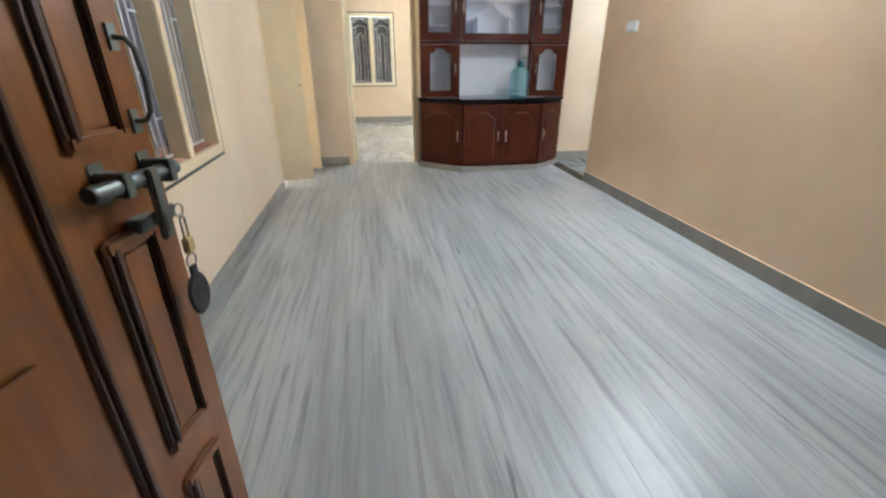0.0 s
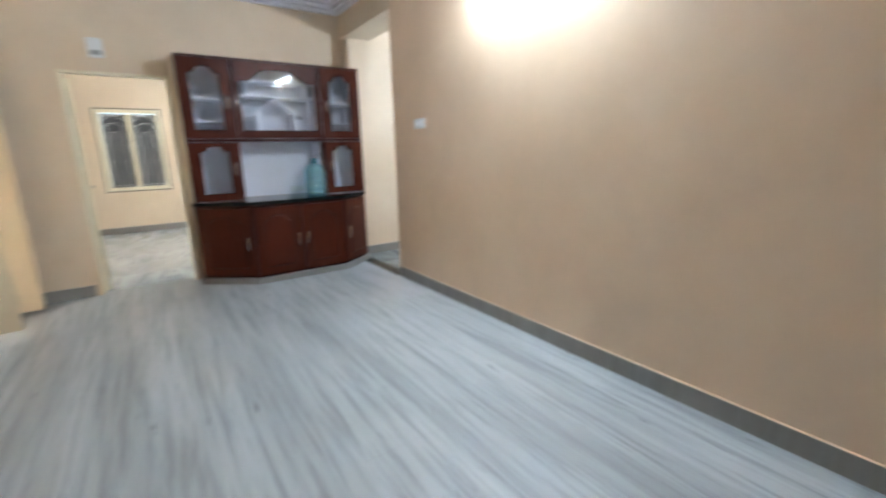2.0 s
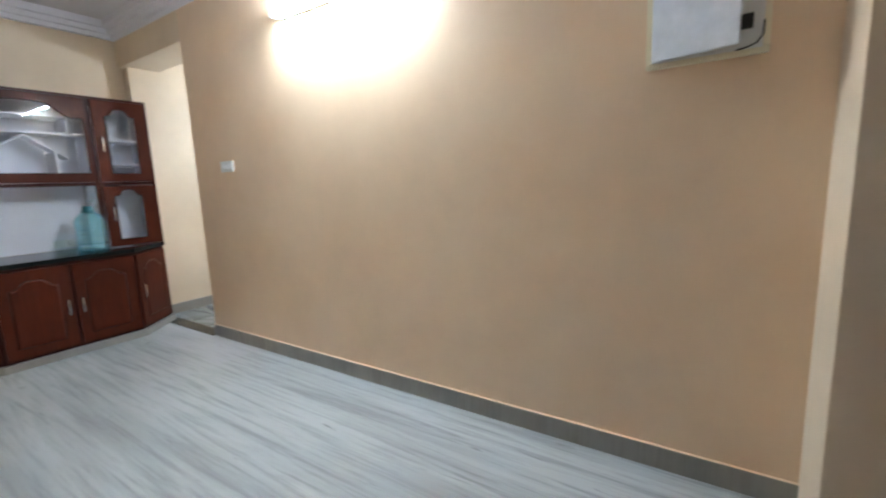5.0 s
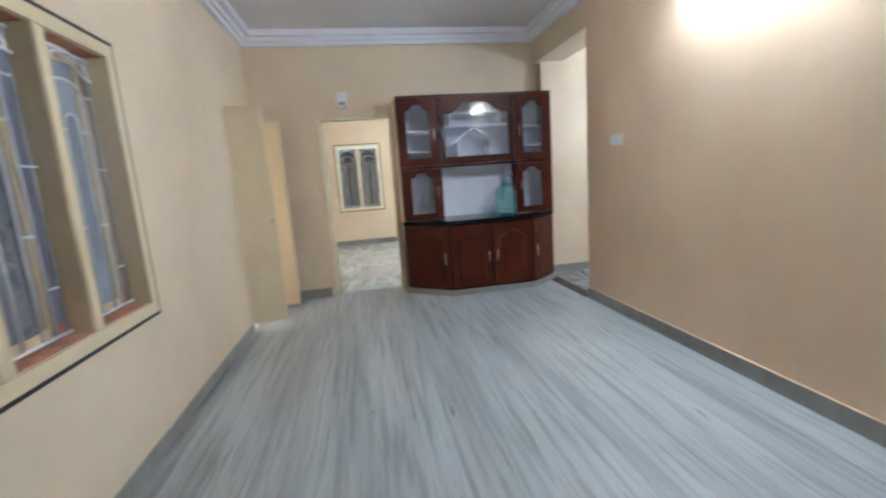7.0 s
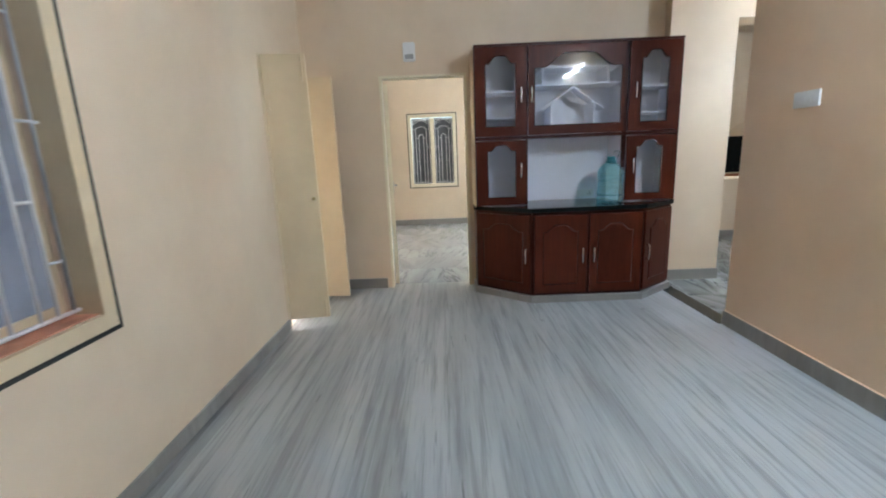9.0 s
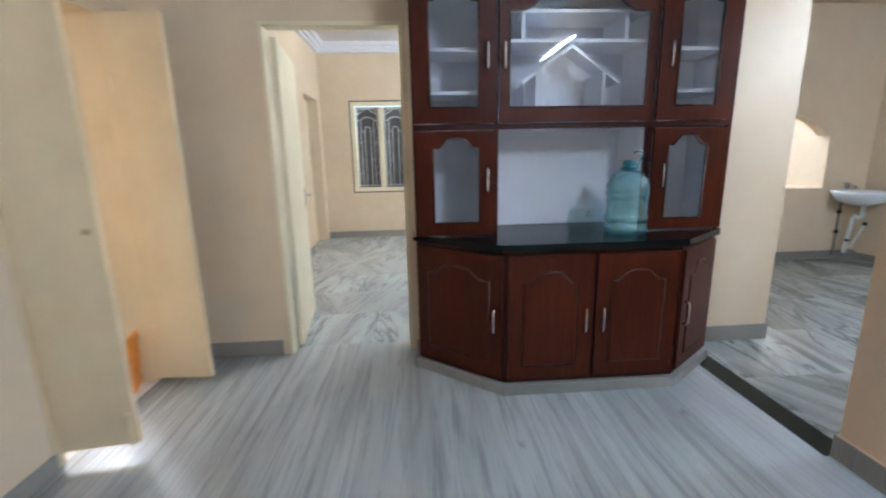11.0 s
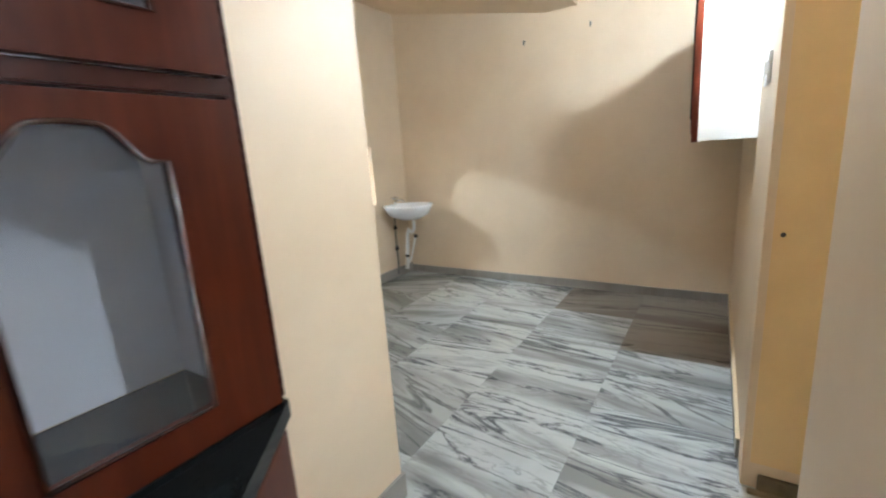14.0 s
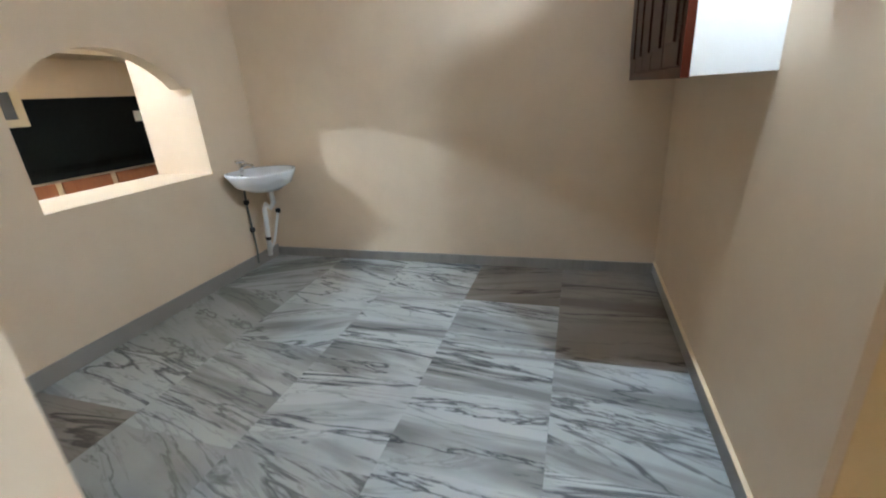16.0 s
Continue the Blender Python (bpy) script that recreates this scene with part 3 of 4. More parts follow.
for a, b in ((-0.077, 0.285), (0.36, 0.722)):
    grille("window_grille", win2, a, b, 0.84, 2.045, lambda u, z: (u, BY + 0.05, z))
    part("pane", boxes((a, b, BY + 0.13, BY + 0.136, 0.79, 2.06)), DIM_PANE, win2, "dark frosted glass pane")


# ---- doors ----
def door_frame(name, parent, u0, u1, zt, d0, d1, axis, mat, t=0.055):
    rows = ((u0, u0 + t, 0, zt), (u1 - t, u1, 0, zt), (u0 + t, u1 - t, zt - t, zt))
    return part(name, boxes(*[(d0, d1, a, b, c, d) if axis == "x" else (a, b, d0, d1, c, d) for a, b, c, d in rows]), mat, parent)


d2 = tagged(new("door_2"), "cream bedroom door standing open inwards", "door", kind="structure")
door_frame("door_frame", d2, -0.045, 0.775, 2.055, FY - 0.008, FY + 0.10, "y", CREAM_PALE, 0.022)
leaf = part("door_leaf", boxes((-0.018, 0.018, 0, 0.76, 0.012, 2.0), bevel=0.003), CREAM_PALE, d2)
leaf.matrix_basis = pose(0.0, FY + 0.10, 0, 0, 0, 7)
bm = bmesh.new()
rod(bm, (0.018, 0.70, 1.0), (0.06, 0.70, 1.0), 0.010)
rod(bm, (0.055, 0.70, 1.0), (0.055, 0.59, 1.0), 0.008)
box(bm, 0.018, 0.024, 0.68, 0.72, 0.90, 1.05)
part("door_handle", bm, CHROME, leaf, "chrome lever handle")

d3 = tagged(new("door_3"), "cream double door with both leaves open", "door", kind="structure")
door_frame("door_frame", d3, 4.33, 5.10, 2.06, LX - 0.13, LX + 0.004, "x", CREAM, 0.04)
for nm, m in (("near", pose(LX + 0.014, 4.355, 0.07, 0, 0, 8)), ("far", pose(LX + 0.01, 5.065, 0.03, 0, 0, -4))):
    lf = part("door_leaf", boxes((0, 0.305 if nm == "near" else 0.325, -0.016, 0.016, 0, 1.985), bevel=0.003), CREAM, d3)
    lf.matrix_basis = m
    if nm == "near":
        bm = bmesh.new()
        rod(bm, (0.275, -0.016, 0.955), (0.275, -0.035, 0.955), 0.007)
        lathe(bm, [(0.008, -0.012), (0.013, -0.006), (0.013, 0.006), (0.008, 0.012)], 0.275, -0.04)
        for v in bm.verts:
            if v.co.z < 0.5:
                v.co.z += 0.955
        part("knob", bm, BRASS, lf, "small worn brass knob")
        bm = boxes((0.262, 0.30, -0.024, -0.016, 1.80, 1.96))
        rod(bm, (0.281, -0.03, 1.80), (0.281, -0.03, 1.985), 0.007)
        box(bm, 0.276, 0.286, -0.05, -0.03, 1.86, 1.87)
        part("tower_bolt", bm, CREAM, lf, "painted-over tower bolt")
        bm = boxes((0.266, 0.296, -0.022, -0.016, 0.03, 0.15))
        rod(bm, (0.281, -0.028, 0.0), (0.281, -0.028, 0.15), 0.006)
        part("tower_bolt", bm, CREAM, lf)
    part("hinge", boxes((0.0, 0.03, -0.019, 0.019, 0.25, 0.33), (0.0, 0.03, -0.019, 0.019, 1.6, 1.68)), CREAM, lf)
structure("door_sill", boxes((LX - 0.13, LX, 4.372, 5.058, -0.006, 0.004), bevel=0.001), plain("white_threshold_stone", (0.78, 0.78, 0.80), 0.2), "white stone sill in the doorway", "threshold")
board = mesh_object("orange_board", boxes((-0.012, 0.012, 0, 0.16, 0, 0.33), bevel=0.003), ORANGE)
board.matrix_basis = pose(-0.80, 4.92, 0.002, 0, 4, 20)
tagged(board, "short orange painted board leaning in the doorway", "board")

d1 = tagged(new("door_1"), "varnished teak entrance door with panels, standing open", "door", kind="structure")
PX0, PX1, PY = -0.44, 2.21, -0.34
bm = boxes((PX0, PX0 + 0.08, PY - 0.02, PY + 0.08, 0, 2.16), (PX0 + 0.08, PX1, PY - 0.02, PY + 0.08, 2.08, 2.16), (0.66, 0.74, PY - 0.02, PY + 0.08, 0, 2.08), (PX1 - 0.07, PX1, PY - 0.02, PY + 0.08, 0, 2.08), bevel=0.006)
part("door_frame", bm, TEAK_FRAME, d1)
LEAF_W = 0.864
HINGE = pose(-0.342, -0.375, 0.012, 0, 0, -12.8)
EL = part("door_leaf", boxes((-0.018, 0.018, 0, LEAF_W, 0, 2.04), bevel=0.003), TEAK, d1)
EL.matrix_basis = HINGE


def fluted(y0, y1, z0, z1):
    """Dark upright moulding of three reeds on the room side of the entrance leaf."""
    w = (y1 - y0) / 3
    part("moulding", boxes((0.018, 0.026, y0, y0 + w, z0, z1), (0.018, 0.033, y0 + w, y0 + 2 * w, z0, z1), (0.018, 0.026, y0 + 2 * w, y1, z0, z1), bevel=0.003), TEAK_DARK, EL, "dark fluted moulding")


def panel(y0, y1, z0, z1):
    """Sunk panel between two dark mouldings, with plain splayed rails above and below."""
    fluted(y0, y0 + 0.032, z0, z1)
    fluted(y1 - 0.016, y1, z0, z1)
    part("panel", boxes((0.018, 0.022, y0 + 0.034, y1 - 0.018, z0 + 0.02, z1 - 0.02), bevel=0.0015), TEAK, EL)
    for z in (z0, z1):
        part("panel_rail", boxes((0.018, 0.031, y0, y1 + 0.01, z - 0.014, z + 0.014), bevel=0.006), TEAK, EL)


for z0, z1 in ((0.10, 0.50), (0.595, 0.985), (1.135, 1.92)):
    panel(LEAF_W - 0.165, LEAF_W - 0.062, z0, z1)
    panel(0.05, 0.153, z0, z1)
fluted(LEAF_W - 0.242, LEAF_W - 0.214, 0.02, 2.0)
fluted(0.214, 0.242, 0.02, 2.0)
for z0, z1 in ((0.10, 0.90), (1.05, 1.92)):
    part("panel", boxes((0.018, 0.026, 0.30, LEAF_W - 0.30, z0, z1), bevel=0.005), TEAK, EL)
HY = LEAF_W - 0.028
bm = bmesh.new()
sweep(bm, [(0.02, HY, 1.150), (0.040, HY, 1.152), (0.050, HY, 1.165), (0.054, HY, 1.21), (0.050, HY, 1.252), (0.040, HY, 1.266), (0.02, HY, 1.268)], 0.0042)
for z in (1.150, 1.268):
    box(bm, 0.018, 0.022, HY - 0.008, HY + 0.008, z - 0.018, z + 0.018)
part("pull_handle", bm, IRON, EL, "thin dark steel pull handle")
ZB = 1.075
bm = bmesh.new()
rod(bm, (0.052, LEAF_W - 0.180, ZB), (0.052, LEAF_W - 0.012, ZB), 0.0115, 16)
part("aldrop_bolt", bm, IRON, EL, "heavy grey steel sliding bolt", smooth=False)
bm = lathe(bmesh.new(), [(0.0105, 0.0), (0.0120, 0.002), (0.0120, 0.006), (0.0, 0.0065)], 0, 0, 16)
for v in bm.verts:
    v.co = Vector((0.052 + v.co.x, LEAF_W - 0.180 - v.co.z, ZB + v.co.y))
part("bolt_end", bm, BLACK_PLASTIC, EL, "dark rubber bolt end")
for y in (LEAF_W - 0.128, LEAF_W - 0.034):
    part("bolt_bracket", boxes((0.018, 0.066, y - 0.008, y + 0.008, ZB - 0.018, ZB + 0.018), (0.018, 0.021, y - 0.014, y + 0.014, ZB - 0.03, ZB + 0.03), bevel=0.002), IRON, EL)
bm = boxes((0.058, 0.070, LEAF_W - 0.092, LEAF_W - 0.070, ZB - 0.10, ZB + 0.014), bevel=0.003)
box(bm, 0.064, 0.072, LEAF_W - 0.086, LEAF_W - 0.076, ZB - 0.088, ZB - 0.055)
part("hasp_arm", bm, IRON, EL, "hinged steel arm of the bolt")
bm = boxes((0.018, 0.040, LEAF_W - 0.105, LEAF_W - 0.060, ZB - 0.085, ZB - 0.062), (0.040, 0.046, LEAF_W - 0.075, LEAF_W - 0.026, ZB - 0.082, ZB - 0.058), bevel=0.002)
part("staple", bm, IRON, EL, "steel locking staple")
kx, ky = 0.050, LEAF_W - 0.026


def key_ring(z, r, wire):
    part("key_ring", sweep(bmesh.new(), [(kx, ky + r * math.sin(a), z + r * math.cos(a)) for a in [k * math.pi / 8 for k in range(17)]], wire, 6), CHROME, EL, smooth=True)


key_ring(ZB - 0.072, 0.011, 0.0018)
lock = part("padlock", boxes((kx - 0.006, kx + 0.006, ky - 0.008, ky + 0.014, ZB - 0.152, ZB - 0.122), bevel=0.003), BRASS, EL, "small brass padlock")
part("shackle", sweep(bmesh.new(), [(kx, ky - 0.003, ZB - 0.122), (kx, ky - 0.003, ZB - 0.09), (kx, ky + 0.003, ZB - 0.081), (kx, ky + 0.009, ZB - 0.09), (kx, ky + 0.009, ZB - 0.122)], 0.0022, 6), CHROME, lock, "steel shackle", smooth=True)
key_ring(ZB - 0.166, 0.013, 0.0015)
bm = bmesh.new()
lathe(bm, [(0.001, -0.004), (0.027, -0.004), (0.0305, 0), (0.027, 0.004), (0.001, 0.004)], 0, 0, 24)
for v in bm.verts:
    v.co = Vector((kx + v.co.z, ky - 0.002 + v.co.x * 0.95, ZB - 0.232 + v.co.y * 1.4))
box(bm, kx - 0.003, kx + 0.003, ky - 0.008, ky + 0.006, ZB - 0.196, ZB - 0.176)
part("key_fob", bm, BLACK_PLASTIC, EL, "oval black leather key fob")

gw = tagged(new("window_3"), "teak framed side light with white bars and lattice", "window", kind="structure")
for x in (1.20, 1.67):
    part("mullion", boxes((x - 0.035, x + 0.035, PY, PY + 0.075, 0.06, 2.08), bevel=0.005), TEAK_FRAME, gw)
part("transom", boxes((0.74, PX1 - 0.07, PY - 0.005, PY + 0.085, 0.70, 0.785), bevel=0.006), TEAK_FRAME, gw)
part("ledge", boxes((0.74, PX1 - 0.07, PY + 0.085, PY + 0.10, 0.745, 0.765)), TEAK_DARK, gw)
part("bottom_rail", boxes((0.74, PX1 - 0.07, PY, PY + 0.075, 0.0, 0.06)), TEAK_FRAME, gw)
for a, b in ((0.74, 1.165), (1.235, 1.635), (1.705, PX1 - 0.07)):
    bm = bmesh.new()
    n = 6
    for k in range(n):
        x = a + (b - a) * (k + 0.5) / n
        rod(bm, (x, PY + 0.04, 0.79), (x, PY + 0.04, 2.07), 0.006, 6)
        for zf in ((0.2, 0.62) if k % 2 else (0.36, 0.80)):
            rod(bm, (x - 0.03, PY + 0.045, 0.8 + 1.25 * zf), (x + 0.03, PY + 0.045, 0.8 + 1.25 * zf), 0.005, 6)
    rod(bm, (a, PY + 0.04, 0.81), (b, PY + 0.04, 0.81), 0.008, 6)
    part("window_grille", bm, GRILLE_WHITE, gw)
    bm = bmesh.new()
    for k in range(5):
        x = a + 0.009 + (b - a - 0.018) * k / 4
        box(bm, x - 0.009, x + 0.009, PY + 0.030, PY + 0.040, 0.06, 0.70)
    for k in range(7):
        z = 0.07 + 0.62 * k / 6
        box(bm, a, b, PY + 0.036, PY + 0.048, z - 0.009, z + 0.009)
    part("lattice", bm, GRILLE_WHITE, gw, "white lattice panel")


# ---- tube lights ----
def tube_light(m, glow_mat, label):
    """Tube on a batten, along y, wall at x = 0 side; the origin is the batten's middle."""
    e = thing("tube_light", label, "lamp", m)
    part("batten", boxes((-0.03, 0.0, -0.58, 0.58, -0.02, 0.02), bevel=0.004), WHITE_PLASTIC, e)
    for y in (-0.60, 0.565):
        part("holder", boxes((-0.085, -0.03, y, y + 0.035, -0.016, 0.016), bevel=0.003), WHITE_PLASTIC, e)
    bm = bmesh.new()
    rod(bm, (-0.066, -0.565, 0), (-0.066, 0.565, 0), 0.014, 14)
    part("tube", bm, glow_mat, e, "glowing white tube", smooth=True)
    return e


tube_light(pose(RX, 2.18, 2.46), TUBE_GLOW, "white tube light on the peach hall wall")
tube_light(pose(-2.2, 6.75, 2.0, 0, 0, 180), TUBE_GLOW_5, "white tube light on the side room wall")
tube_light(pose(2.85, 7.6, 2.45), TUBE_GLOW_3, "white tube light on the bedroom wall")
tube_light(pose(4.6, 1.35, 2.45, 0, 0, -90), TUBE_GLOW_4, "white tube light in the passage")


def wall_bulb(m, mat, label):
    """Spiral-lamp shape standing out from a wall holder; the wall lies at y = 0, the lamp points to -y."""
    e = thing("wall_bulb", label, "lamp", m)
    bm = boxes((-0.035, 0.035, -0.018, 0, -0.035, 0.035), bevel=0.006)
    rod(bm, (0, -0.018, 0), (0, -0.035, 0), 0.02, 12)
    part("holder", bm, BLACK_PLASTIC, e)
    bm = bmesh.new()
    n = 60
    sweep(bm, [(0.021 * math.cos(k * 2 * math.pi / 15), -0.04 - 0.055 * k / n, 0.021 * math.sin(k * 2 * math.pi / 15)) for k in range(n + 1)], 0.0065, 8)
    part("bulb", bm, mat, e, "glowing spiral bulb", smooth=True)
    return e


wall_bulb(pose(4.287, DY0, 2.115, 0, 0, 180), BULB_GLOW_2, "glowing spiral bulb on the dining wall")
wall_bulb(pose(4.07, 9.0, 2.31), BULB_GLOW, "glowing spiral bulb on the kitchen wall")


# ---- crockery cabinet ----
cab = thing("crockery_cabinet", "mahogany crockery cabinet with glazed doors, built against the wall", "cabinet")
CF, CB, CT = 4.990, FY - 0.004, 2.205
part("side_panel", boxes((0.806, 0.8175, CF + 0.012, CB, 0.84, CT - 0.02)), CREAM, cab, "cream painted end panel")
part("side_panel", boxes((2.579, 2.593, CF + 0.02, CB, 0.84, CT - 0.02)), MAHOGANY_DARK, cab)
part("back_panel", boxes((0.82, 2.578, CB - 0.012, CB, 0.84, CT - 0.02)), INNER_WHITE, cab, "white painted back")
part("top_board", boxes((0.82, 2.598, CF - 0.012, CB, CT - 0.02, CT), bevel=0.003), MAHOGANY_DARK, cab)
for a, b in ((1.266, 1.280), (2.112, 2.140)):
    part("divider", boxes((a, b, CF + 0.025, CB - 0.012, 0.84, CT - 0.02)), INNER_WHITE, cab, "white painted divider")
part("inner_side", boxes((0.819, 0.826, CF + 0.03, CB - 0.012, 0.84, CT - 0.02)), INNER_WHITE, cab)
part("inner_side", boxes((2.572, 2.5785, CF + 0.03, CB - 0.012, 0.84, CT - 0.02)), INNER_WHITE, cab)
part("mid_board", boxes((0.827, 2.571, CF + 0.026, CB - 0.013, 1.425, 1.445)), INNER_WHITE, cab)
part("mid_rail", boxes((0.82, 2.592, CF, CF + 0.025, 1.418, 1.448), bevel=0.003), MAHOGANY_DARK, cab)
for a, b in ((0.819, 0.828), (1.264, 1.282), (2.108, 2.146), (2.580, 2.592)):
    part("post", boxes((a, b, CF + 0.004, CF + 0.025, 0.84, CT - 0.02)), MAHOGANY_DARK, cab)
bm = lathe(bmesh.new(), [(0.004, 0.0), (0.008, 0.007), (0.008, 0.013), (0.004, 0.02)], 0, 0, 8)
bmesh.ops.recalc_face_normals(bm, faces=bm.faces[:])
bead_mesh = bpy.data.meshes.new("bead")
bm.to_mesh(bead_mesh)
bm.free()
bead_mesh.materials.append(MAHOGANY_DARK)
for x, y, n in ((2.127, CF + 0.001, 27), (2.597, CF + 0.006, 63)):
    rail = part("beading", boxes((x - 0.004, x + 0.004, y, y + 0.006, 0.845, 0.845 + n * 0.0212)), MAHOGANY_DARK, cab, "beaded dark moulding")
    for k in range(n):
        o = new("bead", bead_mesh)
        o.location = (x, y, 0.846 + k * 0.0212)
        o.scale = (0.5, 0.5, 1) if x > 2.5 else (0.9, 0.9, 1)
        o.parent = rail


def ogee(half, z_side, z_top, steps=10):
    """Cathedral arch: flat shoulders, a reverse curve, a dome. From left to right."""
    pts = []
    for k in range(steps + 1):
        t = k / steps
        u = -0.80 + 0.80 * t
        s = (1 - math.cos(math.pi * min(1, t / 0.62))) / 2 if t < 0.62 else 1
        z = z_side + (z_top - z_side) * (0.72 * s + 0.28 * math.sin(math.pi / 2 * t))
        pts.append((u * half, z))
    left = [(-half, z_side)] + pts
    return left + [(-u, z) for u, z in left[-2::-1]]


def glazed_door(x0, x1, z0, z1, gx0, gx1, gz0, gz_side, gz_top, handle_x, handle_z):
    """Door with a cathedral-arched pane, in the plane of the upper front."""
    y0, y1 = CF - 0.014, CF + 0.004
    arch = [((gx0 + gx1) / 2 + u, z) for u, z in ogee((gx1 - gx0) / 2, gz_side, gz_top)]
    bm = bmesh.new()
    box(bm, x0, gx0, y0, y1, z0, z1)
    box(bm, gx1, x1, y0, y1, z0, z1)
    box(bm, gx0, gx1, y0, y1, z0, gz0)
    for (xa, za), (xb, zb) in zip(arch, arch[1:]):
        if xb - xa < 1e-5:
            continue
        f = [bm.verts.new((xa, y0, za)), bm.verts.new((xb, y0, zb)), bm.verts.new((xb, y0, z1)), bm.verts.new((xa, y0, z1))]
        b = [bm.verts.new((v.co.x, y1, v.co.z)) for v in f]
        bm.faces.new(f)
        bm.faces.new(b[::-1])
        bm.faces.new((f[0], b[0], b[1], f[1]))
        bm.faces.new((f[3], f[2], b[2], b[3]))
    bmesh.ops.remove_doubles(bm, verts=bm.verts[:], dist=0.0004)
    d = part("door", bm, MAHOGANY, cab)
    bead = bmesh.new()
    loop = [(gx0, gz0)] + arch + [(gx1, gz0), (gx0, gz0)]
    sweep(bead, [(x, y0 - 0.001, z) for x, z in loop], 0.0045, 6)
    part("glazing_bead", bead, MAHOGANY_BEAD, d, smooth=True)
    pane = bmesh.new()
    f = [pane.verts.new((x, CF - 0.006, z)) for x, z in [(gx0 - 0.004, gz0 - 0.004), (gx1 + 0.004, gz0 - 0.004)] + arch[::-1]]
    pane.faces.new(f)
    g = part("pane", pane, GLASS, d, "clear glass pane")
    g.visible_shadow = False
    pull(d, handle_x, y0, handle_z)


def pull(parent, x, y, z, length=0.125, m=None):
    bm = bmesh.new()
    h = length / 2
    sweep(bm, [(x, y + 0.002, z - h), (x, y - 0.022, z - h), (x, y - 0.026, z - h + 0.008), (x, y - 0.028, z), (x, y - 0.026, z + h - 0.008), (x, y - 0.022, z + h), (x, y + 0.002, z + h)], 0.0065, 8)
    return part("handle", bm, CHROME, parent, "chrome bar handle", smooth=True)


glazed_door(0.828, 1.263, 1.450, 2.182, 0.916, 1.172, 1.532, 2.045, 2.108, 1.219, 1.785)
glazed_door(1.284, 2.107, 1.450, 2.182, 1.337, 2.079, 1.528, 2.00, 2.118, 1.309, 1.785)
glazed_door(2.148, 2.579, 1.450, 2.182, 2.250, 2.478, 1.527, 2.045, 2.108, 2.200, 1.785)
glazed_door(0.828, 1.263, 0.846, 1.412, 0.926, 1.173, 0.918, 1.322, 1.375, 1.219, 1.150)
glazed_door(2.148, 2.579, 0.846, 1.412, 2.235, 2.458, 0.910, 1.317, 1.372, 2.205, 1.150)
for a, b in ((0.829, 1.262), (2.147, 2.570)):
    for z in (1.605, 1.825):
        part("shelf", boxes((a, b, CF + 0.07, CB - 0.014, z, z + 0.018)), INNER_WHITE, cab)
for z in (1.865, 2.01):
    part("shelf", boxes((1.284, 2.107, CF + 0.06, CB - 0.014, z, z + 0.016)), INNER_WHITE, cab)
for x in (1.425, 1.99):
    part("shelf_divider", boxes((x - 0.009, x + 0.009, CF + 0.06, CB - 0.014, 1.881, 2.01)), INNER_WHITE, cab)
for x in (1.51, 1.885):
    part("shelf_divider", boxes((x - 0.009, x + 0.009, CF + 0.08, CB - 0.014, 1.447, 1.715)), INNER_WHITE, cab)
for s in (-1, 1):
    bm = bmesh.new()
    box(bm, 0, 0.34, 0, 0.16, -0.016, 0)
    o = part("gable_shelf", bm, INNER_WHITE, cab, "sloping white gable shelf")
    o.matrix_basis = Matrix.Translation((1.70, CF + 0.08 if s > 0 else CF + 0.24, 1.864)) @ Matrix.Rotation(0 if s > 0 else math.pi, 4, "Z") @ Matrix.Rotation(radians(35), 4, "Y")

# base unit: canted ends
BASE = [(0.82, CB), (0.82, 5.10), (1.275, 4.73), (2.215, 4.73), (2.59, 5.015), (2.59, CB)]
part("plinth", prism(bmesh.new(), [(0.80, CB), (0.80, 5.085), (1.262, 4.700), (2.228, 4.700), (2.62, 5.0), (2.62, 5.245), (2.596, 5.245), (2.596, CB)], 0.002, 0.062), SKIRT, cab, "grey stone plinth")
part("carcass", prism(bmesh.new(), BASE, 0.064, 0.80), MAHOGANY_DARK, cab)


